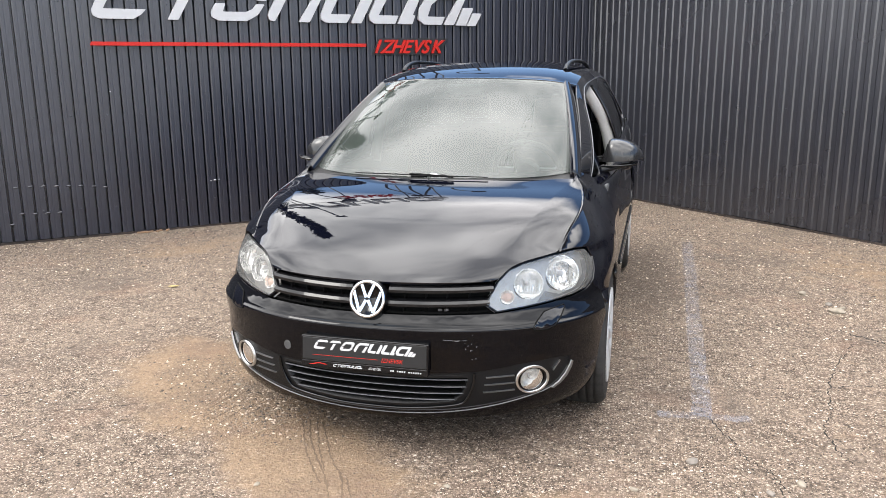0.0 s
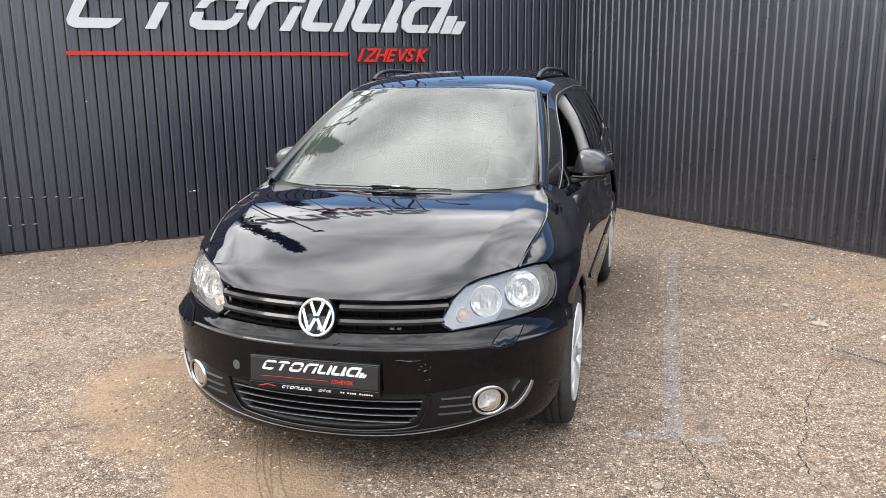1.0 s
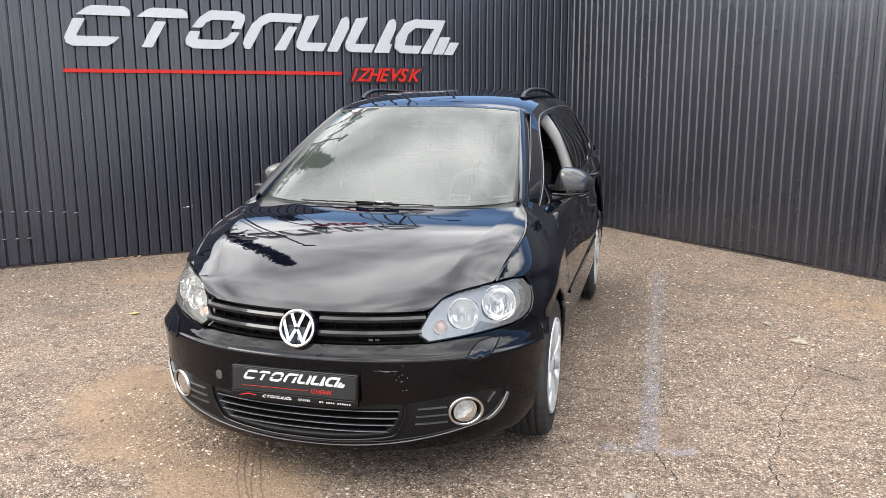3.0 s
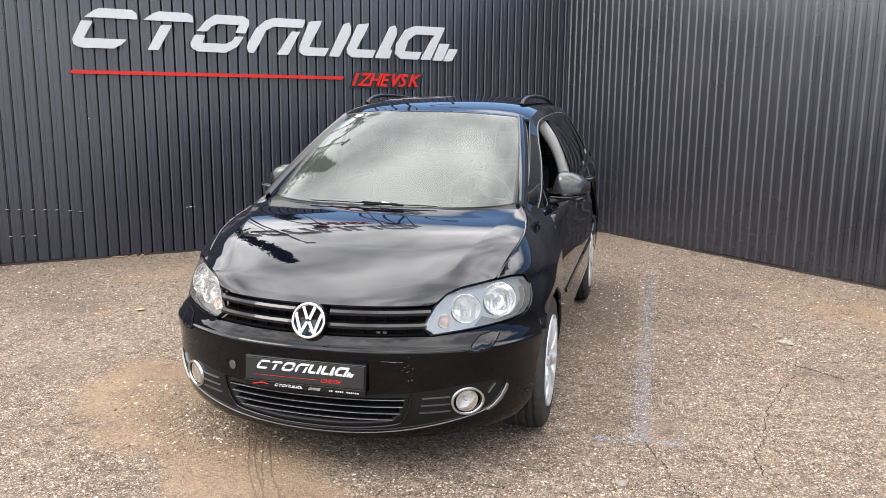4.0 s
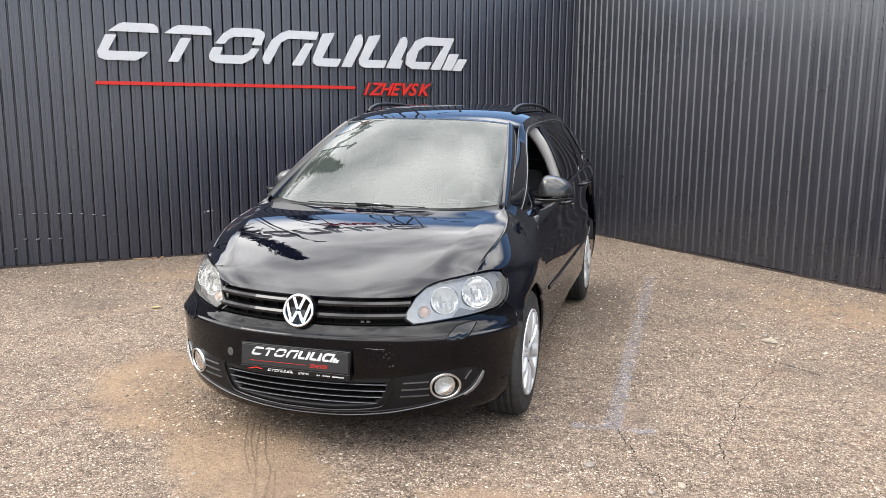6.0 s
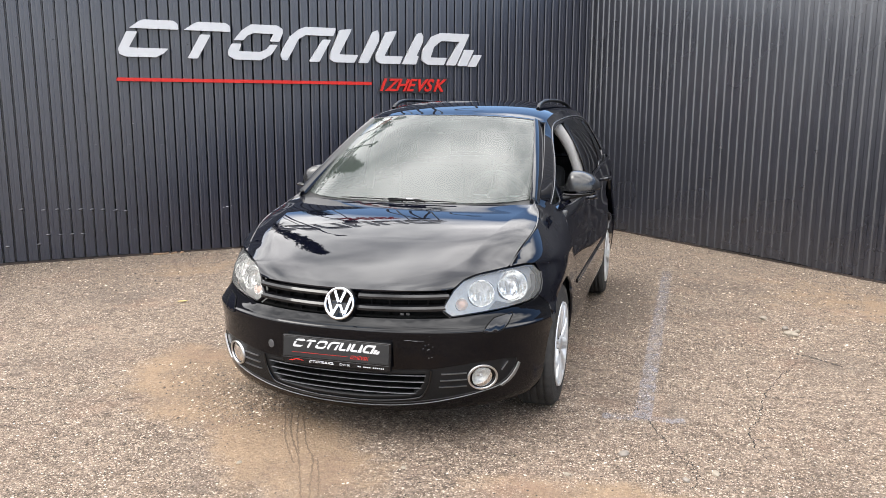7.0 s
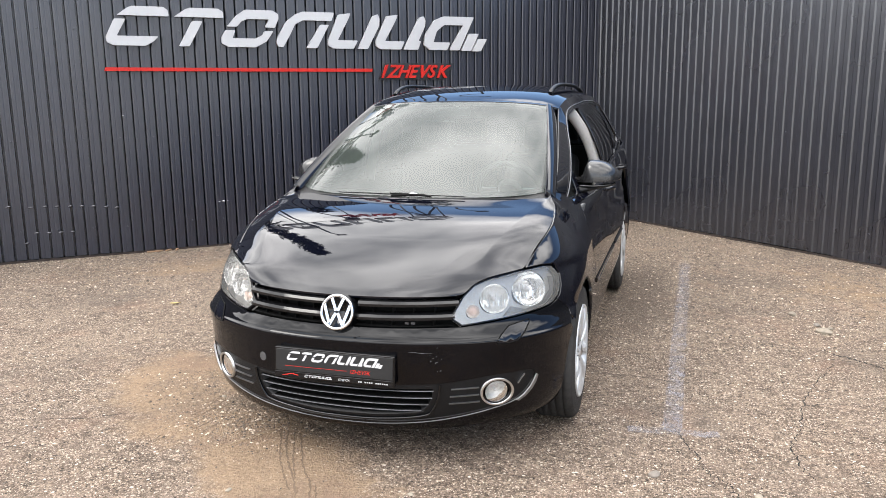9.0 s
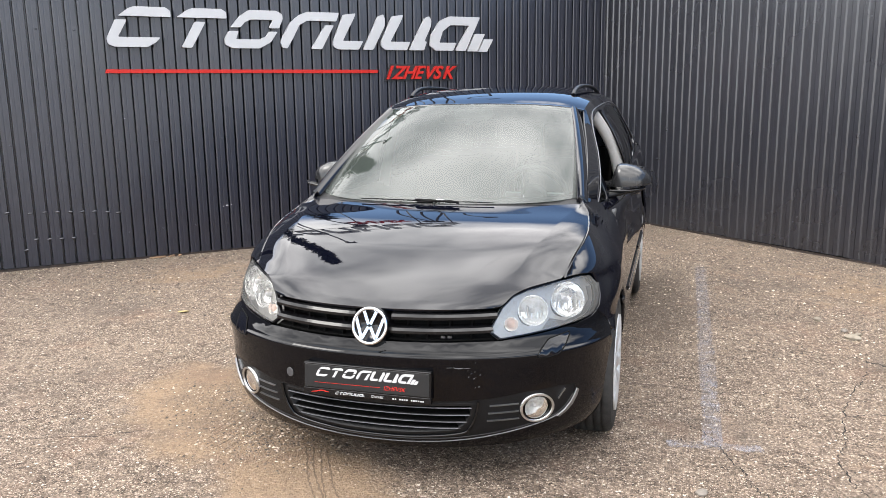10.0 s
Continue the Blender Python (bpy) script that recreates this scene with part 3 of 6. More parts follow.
sign = thing("fence_sign", sign_point(2.0, 0, 0.0), "large white slanted cut-out shapes over a red bar", "sign")
H = 0.36
SLANTED = [
    [(0.146, 0.274), (0.24, 0.343), (0.285, H), (0.56, H), (0.603, 0.33), (0.608, 0.274)],
    [(0.12, 0.242), (0.222, 0.242), (0.134, 0.088), (0.503, 0.088), (0.455, 0.04), (0.384, 0.0), (0.1, 0.0), (0.045, 0.025), (0.036, 0.075)],
    [(0.657, 0.274), (0.753, 0.341), (0.803, H), (1.07, H), (1.114, 0.333), (1.118, 0.274)],
    [(0.818, 0.238), (0.918, 0.238), (0.781, 0.0), (0.684, 0.0)],
    [(1.147, 0.195), (1.238, 0.299), (1.33, H), (1.6, H), (1.658, 0.328), (1.66, 0.282), (1.62, 0.193), (1.519, 0.195), (1.562, 0.272), (1.352, 0.272), (1.287, 0.245), (1.244, 0.195)],
    [(1.128, 0.161), (1.226, 0.161), (1.194, 0.085), (1.42, 0.085), (1.487, 0.116), (1.518, 0.161), (1.603, 0.161), (1.532, 0.06), (1.42, 0.0), (1.155, 0.0), (1.088, 0.033), (1.085, 0.085)],
    [(1.628, 0.06), (1.65, 0.115), (1.731, 0.251), (1.83, 0.33), (1.91, H), (2.244, H), (2.212, 0.275), (1.908, 0.275), (1.827, 0.231), (1.756, 0.101), (1.695, 0.003), (1.644, 0.012)],
    [(2.093, 0.236), (2.184, 0.236), (2.05, 0.0), (1.937, 0.0)],
    [(2.286, 0.343), (2.421, H), (2.401, 0.312), (2.274, 0.085), (2.494, 0.085), (2.446, 0.0), (2.221, 0.0), (2.17, 0.031), (2.172, 0.085)],
    [(2.662, 0.334), (2.722, H), (2.742, 0.314), (2.736, 0.241), (2.604, 0.0), (2.492, 0.0)],
    [(2.822, 0.343), (2.951, H), (2.923, 0.296), (2.799, 0.085), (3.024, 0.085), (2.985, 0.0), (2.744, 0.0), (2.698, 0.031), (2.692, 0.085)],
    [(3.198, 0.336), (3.254, 0.355), (3.275, 0.31), (3.268, 0.247), (3.19, 0.096), (3.218, 0.09), (3.183, 0.0), (3.012, 0.0)],
    [(3.268, 0.16), (3.381, 0.314), (3.494, H), (3.867, H), (3.685, 0.0), (3.561, 0.0), (3.734, 0.27), (3.502, 0.27), (3.409, 0.202), (3.367, 0.083), (3.575, 0.083), (3.532, 0.0), (3.324, 0.0), (3.253, 0.05)],
    [(3.801, 0.183), (3.927, 0.183), (3.832, -0.004), (3.707, -0.004)],
    [(3.92, 0.128), (4.033, 0.128), (3.952, -0.008), (3.84, -0.008)],
]
for pts in SLANTED:
    plate_shape("slanted_shape", pts, M_WHITE, sign, SIGN_Z, rounding=0.012)
plate_shape("underline_bar", [(0.0, 1.745), (0.008, 1.779), (2.655, 1.777), (2.645, 1.743)], M_RED, sign, rounding=0.002, off=0.035, thick=0.022)

word = thing("word_sign", sign_point(3.15, 0, 0.0), "small black board with raised red capital letters", "sign")
plate_shape("backing_board", [(2.726, 1.660), (2.798, 1.837), (3.622, 1.837), (3.515, 1.660)], M_SIGNBLACK, word, rounding=0.004, off=0.018, thick=0.02)
cap_h = 0.131
frame_w = Matrix((-ALONG_L, (0, 0, 1), OUT_L)).transposed().to_4x4()
pen = 2.737
for ch, wd in zip("IZHEVSK", (0.0705, 0.116, 0.130, 0.111, 0.116, 0.115, 0.114)):
    m = frame_w.copy()
    m.translation = sign_point(pen, 1.684, 0.05)
    lettering("letter", ch, cap_h / 0.69, M_RED, m, word, shear=0.43, depth=0.011, weight=0.0045)
    pen += wd


# ---------------------------------------------------------------- the car
# x across, y from the nose to the tail, z up; the nose stands at y = 0.
def table(rows):
    """Smooth functions of the first column."""
    zs, cols = [r[0] for r in rows], list(zip(*rows))[1:]

    def f(z, k):
        c = cols[k]
        if z <= zs[0]:
            return c[0]
        if z >= zs[-1]:
            return c[-1]
        i = max(j for j in range(len(zs) - 1) if zs[j] <= z)
        h = zs[i + 1] - zs[i]
        t = (z - zs[i]) / h
        d = lambda j: (c[min(j + 1, len(c) - 1)] - c[max(j - 1, 0)]) / (zs[min(j + 1, len(c) - 1)] - zs[max(j - 1, 0)])
        return (2 * t ** 3 - 3 * t * t + 1) * c[i] + (t ** 3 - 2 * t * t + t) * d(i) * h + (3 * t * t - 2 * t ** 3) * c[i + 1] + (t ** 3 - t * t) * d(i + 1) * h
    return f


# height: nose, length of the rounded corner, half width
BODY = table([(0.13, 0.13, 0.55, 0.74), (0.17, 0.095, 0.57, 0.79), (0.22, 0.07, 0.60, 0.835), (0.30, 0.052, 0.635, 0.865), (0.40, 0.042, 0.662, 0.877), (0.50, 0.0365, 0.684, 0.882), (0.536, 0.0353, 0.70, 0.884), (0.546, 0.0358, 0.71, 0.884), (0.554, 0.0412, 0.735, 0.884), (0.564, 0.0440, 0.76, 0.884),
              (0.60, 0.062, 0.85, 0.883), (0.70, 0.095, 0.89, 0.879), (0.77, 0.12, 0.92, 0.872), (0.85, 0.16, 1.0, 0.870), (0.90, 0.20, 1.1, 0.869), (0.95, 0.30, 1.42, 0.866), (1.0, 0.42, 1.70, 0.860), (1.06, 0.48, 1.72, 0.850)])
POW = 2 / 2.2
STRETCH = 1.1


def hull(a, z):
    """The plain form of the side and nose: a runs round from the middle of the nose."""
    p = a / STRETCH
    nose, corner, half = BODY(z, 0), BODY(z, 1), BODY(z, 2)
    s, q = (-1 if p < 0 else 1), abs(p)
    if q < 1:
        w = q * math.pi / 2
        e, h = (q - 0.72) / 0.34, (z - 0.65) / 0.2
        full = 0.024 * (1 - e * e) ** 2 * (1 - h * h) ** 2 if abs(e) < 1 and abs(h) < 1 else 0.0
        return (s * (half * math.sin(w) ** POW + full * math.sin(w)), nose + corner * (1 - math.cos(w) ** POW) - full * math.cos(w), z)
    y = nose + corner + (q - 1) * STRETCH
    lean = 0.06 * max(0.0, z - 0.6) * min(1.0, (y - nose - corner) / 0.25)
    return (s * (half - lean), y, z)


def sx(x, z):
    """The place on the shell at a distance x from the middle."""
    return (math.copysign(math.asin(min(1, abs(x) / BODY(z, 2)) ** (1 / POW)) / (math.pi / 2), x) * STRETCH, z)


def sy(y, z, side=1):
    """The place on the shell's side at a distance y from the nose."""
    nose, corner = BODY(z, 0), BODY(z, 1)
    if y >= nose + corner:
        return (side * (STRETCH + y - nose - corner), z)
    return (side * math.acos(max(0, min(1, 1 - (y - nose) / corner)) ** (1 / POW)) / (math.pi / 2) * STRETCH, z)


def other(poly):
    return [(-a, b) for a, b in reversed(poly)]


def ease(t):
    t = min(1.0, max(0.0, t))
    return t * t * (3 - 2 * t)


# the shut line between bonnet and wing
EDGE = [(0.461, 0.205, 0.715), (0.482, 0.218, 0.724), (0.515, 0.257, 0.755), (0.563, 0.304, 0.774), (0.656, 0.405, 0.787), (0.680, 0.448, 0.793), (0.705, 0.562, 0.853), (0.729, 0.688, 0.899), (0.735, 0.820, 0.936), (0.718, 0.952, 0.974), (0.684, 1.050, 1.026)]
EDGE_AT = [0.0, 0.05, 0.13, 0.21, 0.34, 0.42, 0.55, 0.67, 0.79, 0.90, 1.0]
EDGE_F = table([(t, *e) for t, e in zip(EDGE_AT, EDGE)])
RIM = [tuple(EDGE_F(v, k) for k in range(3)) for v in steps(0.42, 1.0, 29)]
RIM_X = table([(y, x) for x, y, _ in RIM[::2]])
CREST = table([(y, z) for _, y, z in RIM[::2]] + [(1.12, 1.045), (1.2, 1.06)])
ROUND = table([(0.45, 2.4), (0.6, 2.3), (0.72, 1.8), (0.84, 1.5), (1.2, 1.5)])


def crown(x, y, z, w):
    """Draws the side in towards the shut line above the waist, rounder at the front."""
    if z <= 0.74 or not 0.43 < y < 1.9:
        return x
    t = min(1.0, max(0.0, (CREST(y, 0) - z) / (CREST(y, 0) - 0.74)))
    low, rear = abs(hull(*sy(y, 0.74))[0]), ease((y - 0.96) / 0.14)
    top = (RIM_X(y, 0) + 0.004) * (1 - rear) + abs(hull(*sy(y, CREST(y, 0)))[0]) * rear
    goal = top + (low - top) * (1 - (1 - t) ** ROUND(y, 0))
    return x + w * ease((1.9 - y) / 0.8) * ease((z - 0.74) / 0.06) * (math.copysign(goal, x) - x)


def shell(a, z):
    """The body's side and nose."""
    x, y, z = hull(a, z)
    return (crown(x, y, z, ease((y - 0.62) / 0.2)), y, z)


def skin(name, poly, mat, parent, label="", step=0.035, depth=0.014, lift=0.0, holes=(), rows=()):
    return panel(name, shell, poly, mat, parent, label, step, depth, lift, holes, rows=rows)


HUB_F, HUB_R, HUB_Z, ARCH = 0.859, 3.437, 0.315, 0.352


def arch(hub, a0, a1, n=14, r=ARCH):
    """Points (y, z) along a wheel arch, by the angle from straight back, up over the top."""
    return [(hub + r * math.cos(radians(a)), HUB_Z + r * math.sin(radians(a))) for a in steps(a0, a1, n)]


car = thing("car", (0, 2.1, 0), "glossy black compact hatchback with roof rails parked on asphalt", "car")

# ---- bonnet
MID_F = table([(0.0, 0.098, 0.716), (0.08, 0.138, 0.7455), (0.2, 0.218, 0.793), (0.35, 0.335, 0.847), (0.5, 0.465, 0.896), (0.75, 0.70, 0.960), (1.0, 0.935, 1.000)])


# where the ridge along each side of the bonnet runs
RIDGE = table([(0.0, 0.76), (0.45, 0.77), (0.54, 0.788), (0.65, 0.806), (0.82, 0.848), (0.97, 0.95), (1.0, 0.97)])


def bonnet(u, v):
    s = abs(u)
    ym, zm = MID_F(v, 0), MID_F(v, 1)
    xe, ye, ze = EDGE_F(v, 0), EDGE_F(v, 1), EDGE_F(v, 2)
    w, c = ease((v - 0.1) / 0.55), RIDGE(v, 0)
    inner = lambda q: 0.2 * q * q + (0.8 - 0.7 * w) * q ** 4
    k = inner(s)
    if s > c:
        e = (s - c) / (1 - c)
        f = 0.2 * c * c + 0.8 * c ** 4
        plain = (0.2 * s * s + 0.8 * s ** 4 - f) / (1 - f)
        k = inner(c) + (1 - inner(c)) * ((1 - w) * plain + w * (0.4 * e + 0.6 * e * e))
    return (xe * u, ym + (ye - ym) * (0.75 * s * s + 0.25 * s ** 4), zm + (ze - zm) * k)


def fold(fn, us, vs_, mat, name, parent, label="", depth=0.015, step=0.04, rows=()):
    """A grid sheet with exact normals and folded edges."""
    return panel(name, fn, [(us[0], vs_[0]), (us[1], vs_[0]), (us[1], vs_[1]), (us[0], vs_[1])], mat, parent, label, step, depth, rows=rows)


fold(bonnet, (-0.995, 0.995), (0.0, 0.992), M_PAINT, "bonnet", car, "black bonnet mirroring the cloudy sky", step=0.022, rows=[(e * (RIDGE(v, 0) + d), v) for v in steps(0.3, 0.95, 60) for e in (-1, 1) for d in (-0.006, 0.006)])

# ---- wings, one a side
LAMP = [sx(0.437, 0.632), sx(0.476, 0.712), sx(0.512, 0.751), sx(0.560, 0.769), sx(0.652, 0.784), sy(0.511, 0.788), sy(0.560, 0.782), sy(0.576, 0.747), sy(0.557, 0.707), sy(0.527, 0.668), sy(0.478, 0.640), sx(0.733, 0.629), sx(0.667, 0.620), sx(0.579, 0.610), sx(0.48, 0.602)]
WING = [sy(y, z) for _, y, z in RIM] + [sy(1.085, 1.03), sy(1.15, 1.00), sy(1.195, 0.962), sy(1.245, 0.90), sy(1.288, 0.78), sy(1.300, 0.66), sy(1.300, 0.26), sy(1.255, 0.20)]
WING += [sy(y, z) for y, z in arch(HUB_F, -10, 140)] + [sy(0.562, 0.575), sy(0.515, 0.652), sy(0.535, 0.663), sy(0.566, 0.703), sy(0.585, 0.747), sy(0.568, 0.790), sy(0.511, 0.797)]


def wing_shell(a, z):
    """The shell with a rounded shoulder just under the bonnet's edge."""
    x, y, z = hull(a, z)
    return (crown(x, y, z, ease((y - 0.43) / 0.04)), y, z)


panel("wing", wing_shell, WING, M_PAINT, car, "black front wing", 0.014, 0.014)
panel("wing", wing_shell, other(WING), M_PAINT, car, "black front wing", 0.02, 0.014)

# ---- bumper with its dark lower trim
TRIM = [sx(0.0, 0.372), sx(0.25, 0.374), sx(0.417, 0.379), sx(0.576, 0.400), sx(0.70, 0.405), sx(0.748, 0.398), sx(0.740, 0.356), sx(0.713, 0.314), sx(0.677, 0.284), sx(0.57, 0.256), sx(0.435, 0.231), sx(0.316, 0.214), sx(0.15, 0.203), sx(0.0, 0.2)]
TRIM_ALL = TRIM + other(TRIM)[1:-1]
half = [sx(0.0, 0.598), sx(0.2, 0.598), sx(0.388, 0.598), sx(0.445, 0.597), sx(0.48, 0.596), sx(0.579, 0.604), sx(0.667, 0.614), sx(0.733, 0.623), sy(0.478, 0.634), sy(0.511, 0.648), sy(0.5575, 0.5735)]
half += [sy(y, z) for y, z in arch(HUB_F, 147, 200, 8, ARCH + 0.008)]
half += [sy(0.50, 0.195), sx(0.70, 0.188), sx(0.45, 0.17), sx(0.2, 0.160), sx(0.0, 0.158)]
bumper = skin("bumper", half + other(half)[1:-1], M_PAINT_DIM, car, "black front bumper with small scuffs", step=0.026, depth=0.03, holes=(TRIM_ALL,), rows=[(a, z) for z in (0.522, 0.536, 0.5425, 0.546, 0.5485, 0.5515, 0.554, 0.5575, 0.564, 0.574) for a in steps(-1.2, 1.2, 140)])
INTAKE = [sx(0.0, 0.362), sx(0.2, 0.362), sx(0.398, 0.366), sx(0.388, 0.318), sx(0.365, 0.272), sx(0.33, 0.244), sx(0.15, 0.224), sx(0.0, 0.221)]
INTAKE_ALL = round_poly(INTAKE + other(INTAKE)[1:-1], 0.012)
FOG = (0.614, 0.328)


def shell_circle(x, z, r, n=28, flat=1.0):
    return [sx(x + r * math.cos(2 * math.pi * k / n) * flat, z + r * math.sin(2 * math.pi * k / n)) for k in range(n)]


trim = skin("lower_trim", TRIM_ALL, M_MATTE, car, "matt black lower bumper trim", depth=0.03, lift=-0.004, holes=(INTAKE_ALL, shell_circle(*FOG, 0.057), shell_circle(-FOG[0], FOG[1], 0.057)))
panel("intake_backing", shell, [sx(-0.43, 0.19), sx(0.43, 0.19), sx(0.43, 0.40), sx(-0.43, 0.40)], M_DARK, trim, "", 0.06, 0.0, -0.075)
panel("intake_frame", shell, INTAKE_ALL, M_MATTE, trim, "", 0.03, 0.05, -0.002, holes=(round_poly([(a * 0.965, 0.2925 + (b - 0.2925) * 0.86) for a, b in INTAKE + other(INTAKE)[1:-1]], 0.012),))


def sweep(name, fn, path, section, mat, parent, label=""):
    """A bar along path, a run of (a, b) on fn, with a section of (out, up)."""
    vs, fs, n = [], [], len(section)
    for a, b in path:
        p, nm = Vector(fn(a, b)), normal_at(fn, a, b)
        flat = Vector((nm.x, nm.y, 0)).normalized()
        for o, h in section:
            vs.append(p + flat * o + Vector((0, 0, h)))
    for i in range(len(path) - 1):
        for k in range(n):
            fs.append((i * n + k, i * n + (k + 1) % n, (i + 1) * n + (k + 1) % n, (i + 1) * n + k))
    fs += [tuple(reversed(range(n))), tuple((len(path) - 1) * n + k for k in range(n))]
    return hang(new(name, mesh_from(name, vs, fs, mat, False)), parent, label)


for k, (z, reach) in enumerate(((0.345, 0.385), (0.315, 0.378), (0.286, 0.366), (0.258, 0.34))):
    line = [sx(x, z) for x in steps(-reach, reach, 24)]
    slat = sweep("slat", shell, line, [(-0.055, -0.002), (-0.012, -0.005), (-0.006, -0.001), (-0.012, 0.003), (-0.055, 0.006)], M_DARK, trim)
    sweep("bright_edge", shell, line, [(-0.0085, -0.001), (-0.0015, -0.001), (-0.0025, 0.001), (-0.0085, 0.0016)], M_DULL, slat, "thin silver edge line")
lip = [sx(x, z) for x, z in ((-0.408, 0.372), (-0.4, 0.32), (-0.376, 0.266), (-0.335, 0.236), (-0.15, 0.216), (0.0, 0.213), (0.15, 0.216), (0.335, 0.236), (0.376, 0.266), (0.4, 0.32), (0.408, 0.372))]
tube("intake_lip", [Vector(shell(a, b)) + normal_at(shell, a, b) * 0.001 for a, b in smooth_line([Vector(p) for p in lip], 5)], 0.0055, M_GLOSS, trim, "rounded lip of the lower intake", 8)
# silver line under the trim
low = [sx(x, z) for x, z in ((0.0, 0.187), (0.12, 0.189), (0.25, 0.197), (0.373, 0.211), (0.45, 0.224), (0.522, 0.238), (0.60, 0.256), (0.665, 0.274), (0.705, 0.297), (0.728, 0.325), (0.745, 0.352))]
line2d = [(a, b) for a, b in smooth_line([Vector(p) for p in other(low)[:-1] + low], 5)]
sweep("silver_strip", shell, line2d, [(-0.002, -0.003), (0.003, -0.002), (0.0036, 0.0), (0.002, 0.002), (-0.002, 0.003)], M_DULL, bumper, "thin silver strip round the lower edge")
for s in (1, -1):
    tip = [sx(s * x, z) for x, z in ((0.680, 0.279), (0.706, 0.299), (0.728, 0.327), (0.743, 0.357), (0.750, 0.378), (0.756, 0.372), (0.750, 0.348), (0.735, 0.317), (0.713, 0.291), (0.688, 0.274))]
    panel("silver_corner", shell, tip if s > 0 else tip[::-1], M_STRIP, bumper, "widening silver end of the strip", 0.012, 0.006, 0.006)
    # fog lamp
    fx, fz = s * FOG[0], FOG[1]
    lamp = panel("fog_lamp", shell, shell_circle(fx, fz, 0.0585), M_SATIN, trim, "round fog lamp in a bright ring", 0.02, 0.012, 0.006, holes=(shell_circle(fx, fz, 0.0515),))
    panel("dark_ring", shell, shell_circle(fx, fz, 0.052), M_GLOSS, lamp, "", 0.02, 0.02, 0.001, holes=(shell_circle(fx, fz, 0.0465),))
    c = Vector(shell(*sx(fx, fz)))
    nm = normal_at(shell, *sx(fx, fz))
    face = nm.to_track_quat("Z", "Y").to_matrix().to_4x4()
    face.translation = c
    spin("reflector", [(0.0475, -0.004), (0.04, -0.022), (0.024, -0.034), (0.01, -0.038), (0.0005, -0.038)], M_FOG, lamp, "", "z", n=24, m=face)
    spin("bulb", [(0.0005, -0.012), (0.006, -0.014), (0.008, -0.02), (0.006, -0.036)], M_WHITE, lamp, "", "z", n=14, m=face)
    spin("lens", [(0.0475, -0.003), (0.036, 0.002), (0.019, 0.0055), (0.0003, 0.007)], G_LENS, lamp, "", "z", n=24, m=face)
    for k in range(3):
        z0 = 0.352 - 0.027 * k
        line = [sx(s * x, z0 - 0.004 * k + 0.02 * (x - 0.46)) for x in steps(0.45 - 0.006 * k, 0.552, 6)]
        sweep("trim_rib", shell, line if s > 0 else line[::-1], [(-0.006, -0.003), (0.004, -0.0015), (0.005, 0.001), (-0.006, 0.003)], M_STRIP, trim)
    line = [sx(s * x, z) for x, z in ((0.689, 0.352), (0.703, 0.375), (0.712, 0.387))]
    sweep("trim_rib", shell, line if s > 0 else line[::-1], [(-0.006, -0.002), (0.003, -0.002), (0.003, 0.002), (-0.006, 0.002)], M_SATIN, trim)
    # headlamp washer flap
    flap = round_poly([sx(s * x, z) for x, z in ((0.614, 0.533), (0.624, 0.560), (0.642, 0.586), (0.702, 0.599), (0.707, 0.590), (0.699, 0.556), (0.684, 0.536), (0.655, 0.529))], 0.006)
    panel("washer_flap", shell, flap if s > 0 else flap[::-1], M_PAINT, bumper, "", 0.02, 0.006, 0.003)

    edge = [Vector(shell(a, b)) + normal_at(shell, a, b) * 0.0025 for a, b in flap]
    tube("flap_edge", edge + edge[:1], 0.0028, M_DARK, bumper, "", 5)

# scuffs in the paint beside the plate
rng = random.Random(12)
for k in range(16):
    x, z = rng.gauss(0.392, 0.012) + (0.0 if k < 10 else rng.uniform(-0.09, -0.02)), rng.uniform(0.425, 0.535) if k < 10 else rng.uniform(0.505, 0.512)
    w, h = (rng.uniform(0.001, 0.005), rng.uniform(0.0008, 0.003)) if k < 10 else (rng.uniform(0.006, 0.02), 0.0008)
    panel("scuff", shell, [sx(x - w, z - h), sx(x + w, z - h * 0.3), sx(x + w * 0.6, z + h), sx(x - w * 0.5, z + h * 0.8)], M_SCUFF, bumper, "", 0.02, 0.0, 0.0012)

# towing-eye cap
panel("towing_cap", shell, shell_circle(-0.36, 0.432, 0.019, 20, 0.85), M_DULL, bumper, "round cap over the towing eye", 0.01, 0.004, 0.0025)

# ---- grille and badge
grille = panel("grille", shell, [sx(-0.485, 0.59), sx(0.485, 0.59), sx(0.475, 0.72), sx(-0.475, 0.72)], M_DARK, car, "black front grille with two gloss bars", 0.06, 0.0, -0.05)
for z, reach in ((0.689, 0.462), (0.639, 0.452)):
    for s in (1, -1):
        line = [sx(s * x, z) for x in steps(0.074, reach, 14)]
        sweep("grille_bar", shell, line if s > 0 else line[::-1], [(-0.045, -0.017), (-0.006, -0.016), (0.004, -0.012), (0.003, -0.002), (-0.004, 0.008), (-0.016, 0.013), (-0.045, 0.014)], M_GLOSS, grille, "gloss black bar")
for z in (0.664, 0.614):
    for s in (1, -1):
        for x in (0.13, 0.21, 0.29, 0.37):
            p = Vector(shell(*sx(s * x, z)))
            box_part("grille_fin", (p.x - 0.0015, p.y + 0.02, z - 0.012), (p.x + 0.0015, p.y + 0.05, z + 0.012), M_DARK, grille)
    line = [sx(x, z - 0.013 if z > 0.63 else z - 0.012) for x in steps(-0.455, 0.455, 28)]
    sweep("grille_lip", shell, line, [(-0.04, -0.003), (-0.018, -0.003), (-0.018, 0.0), (-0.04, 0.001)], M_DARK, grille)
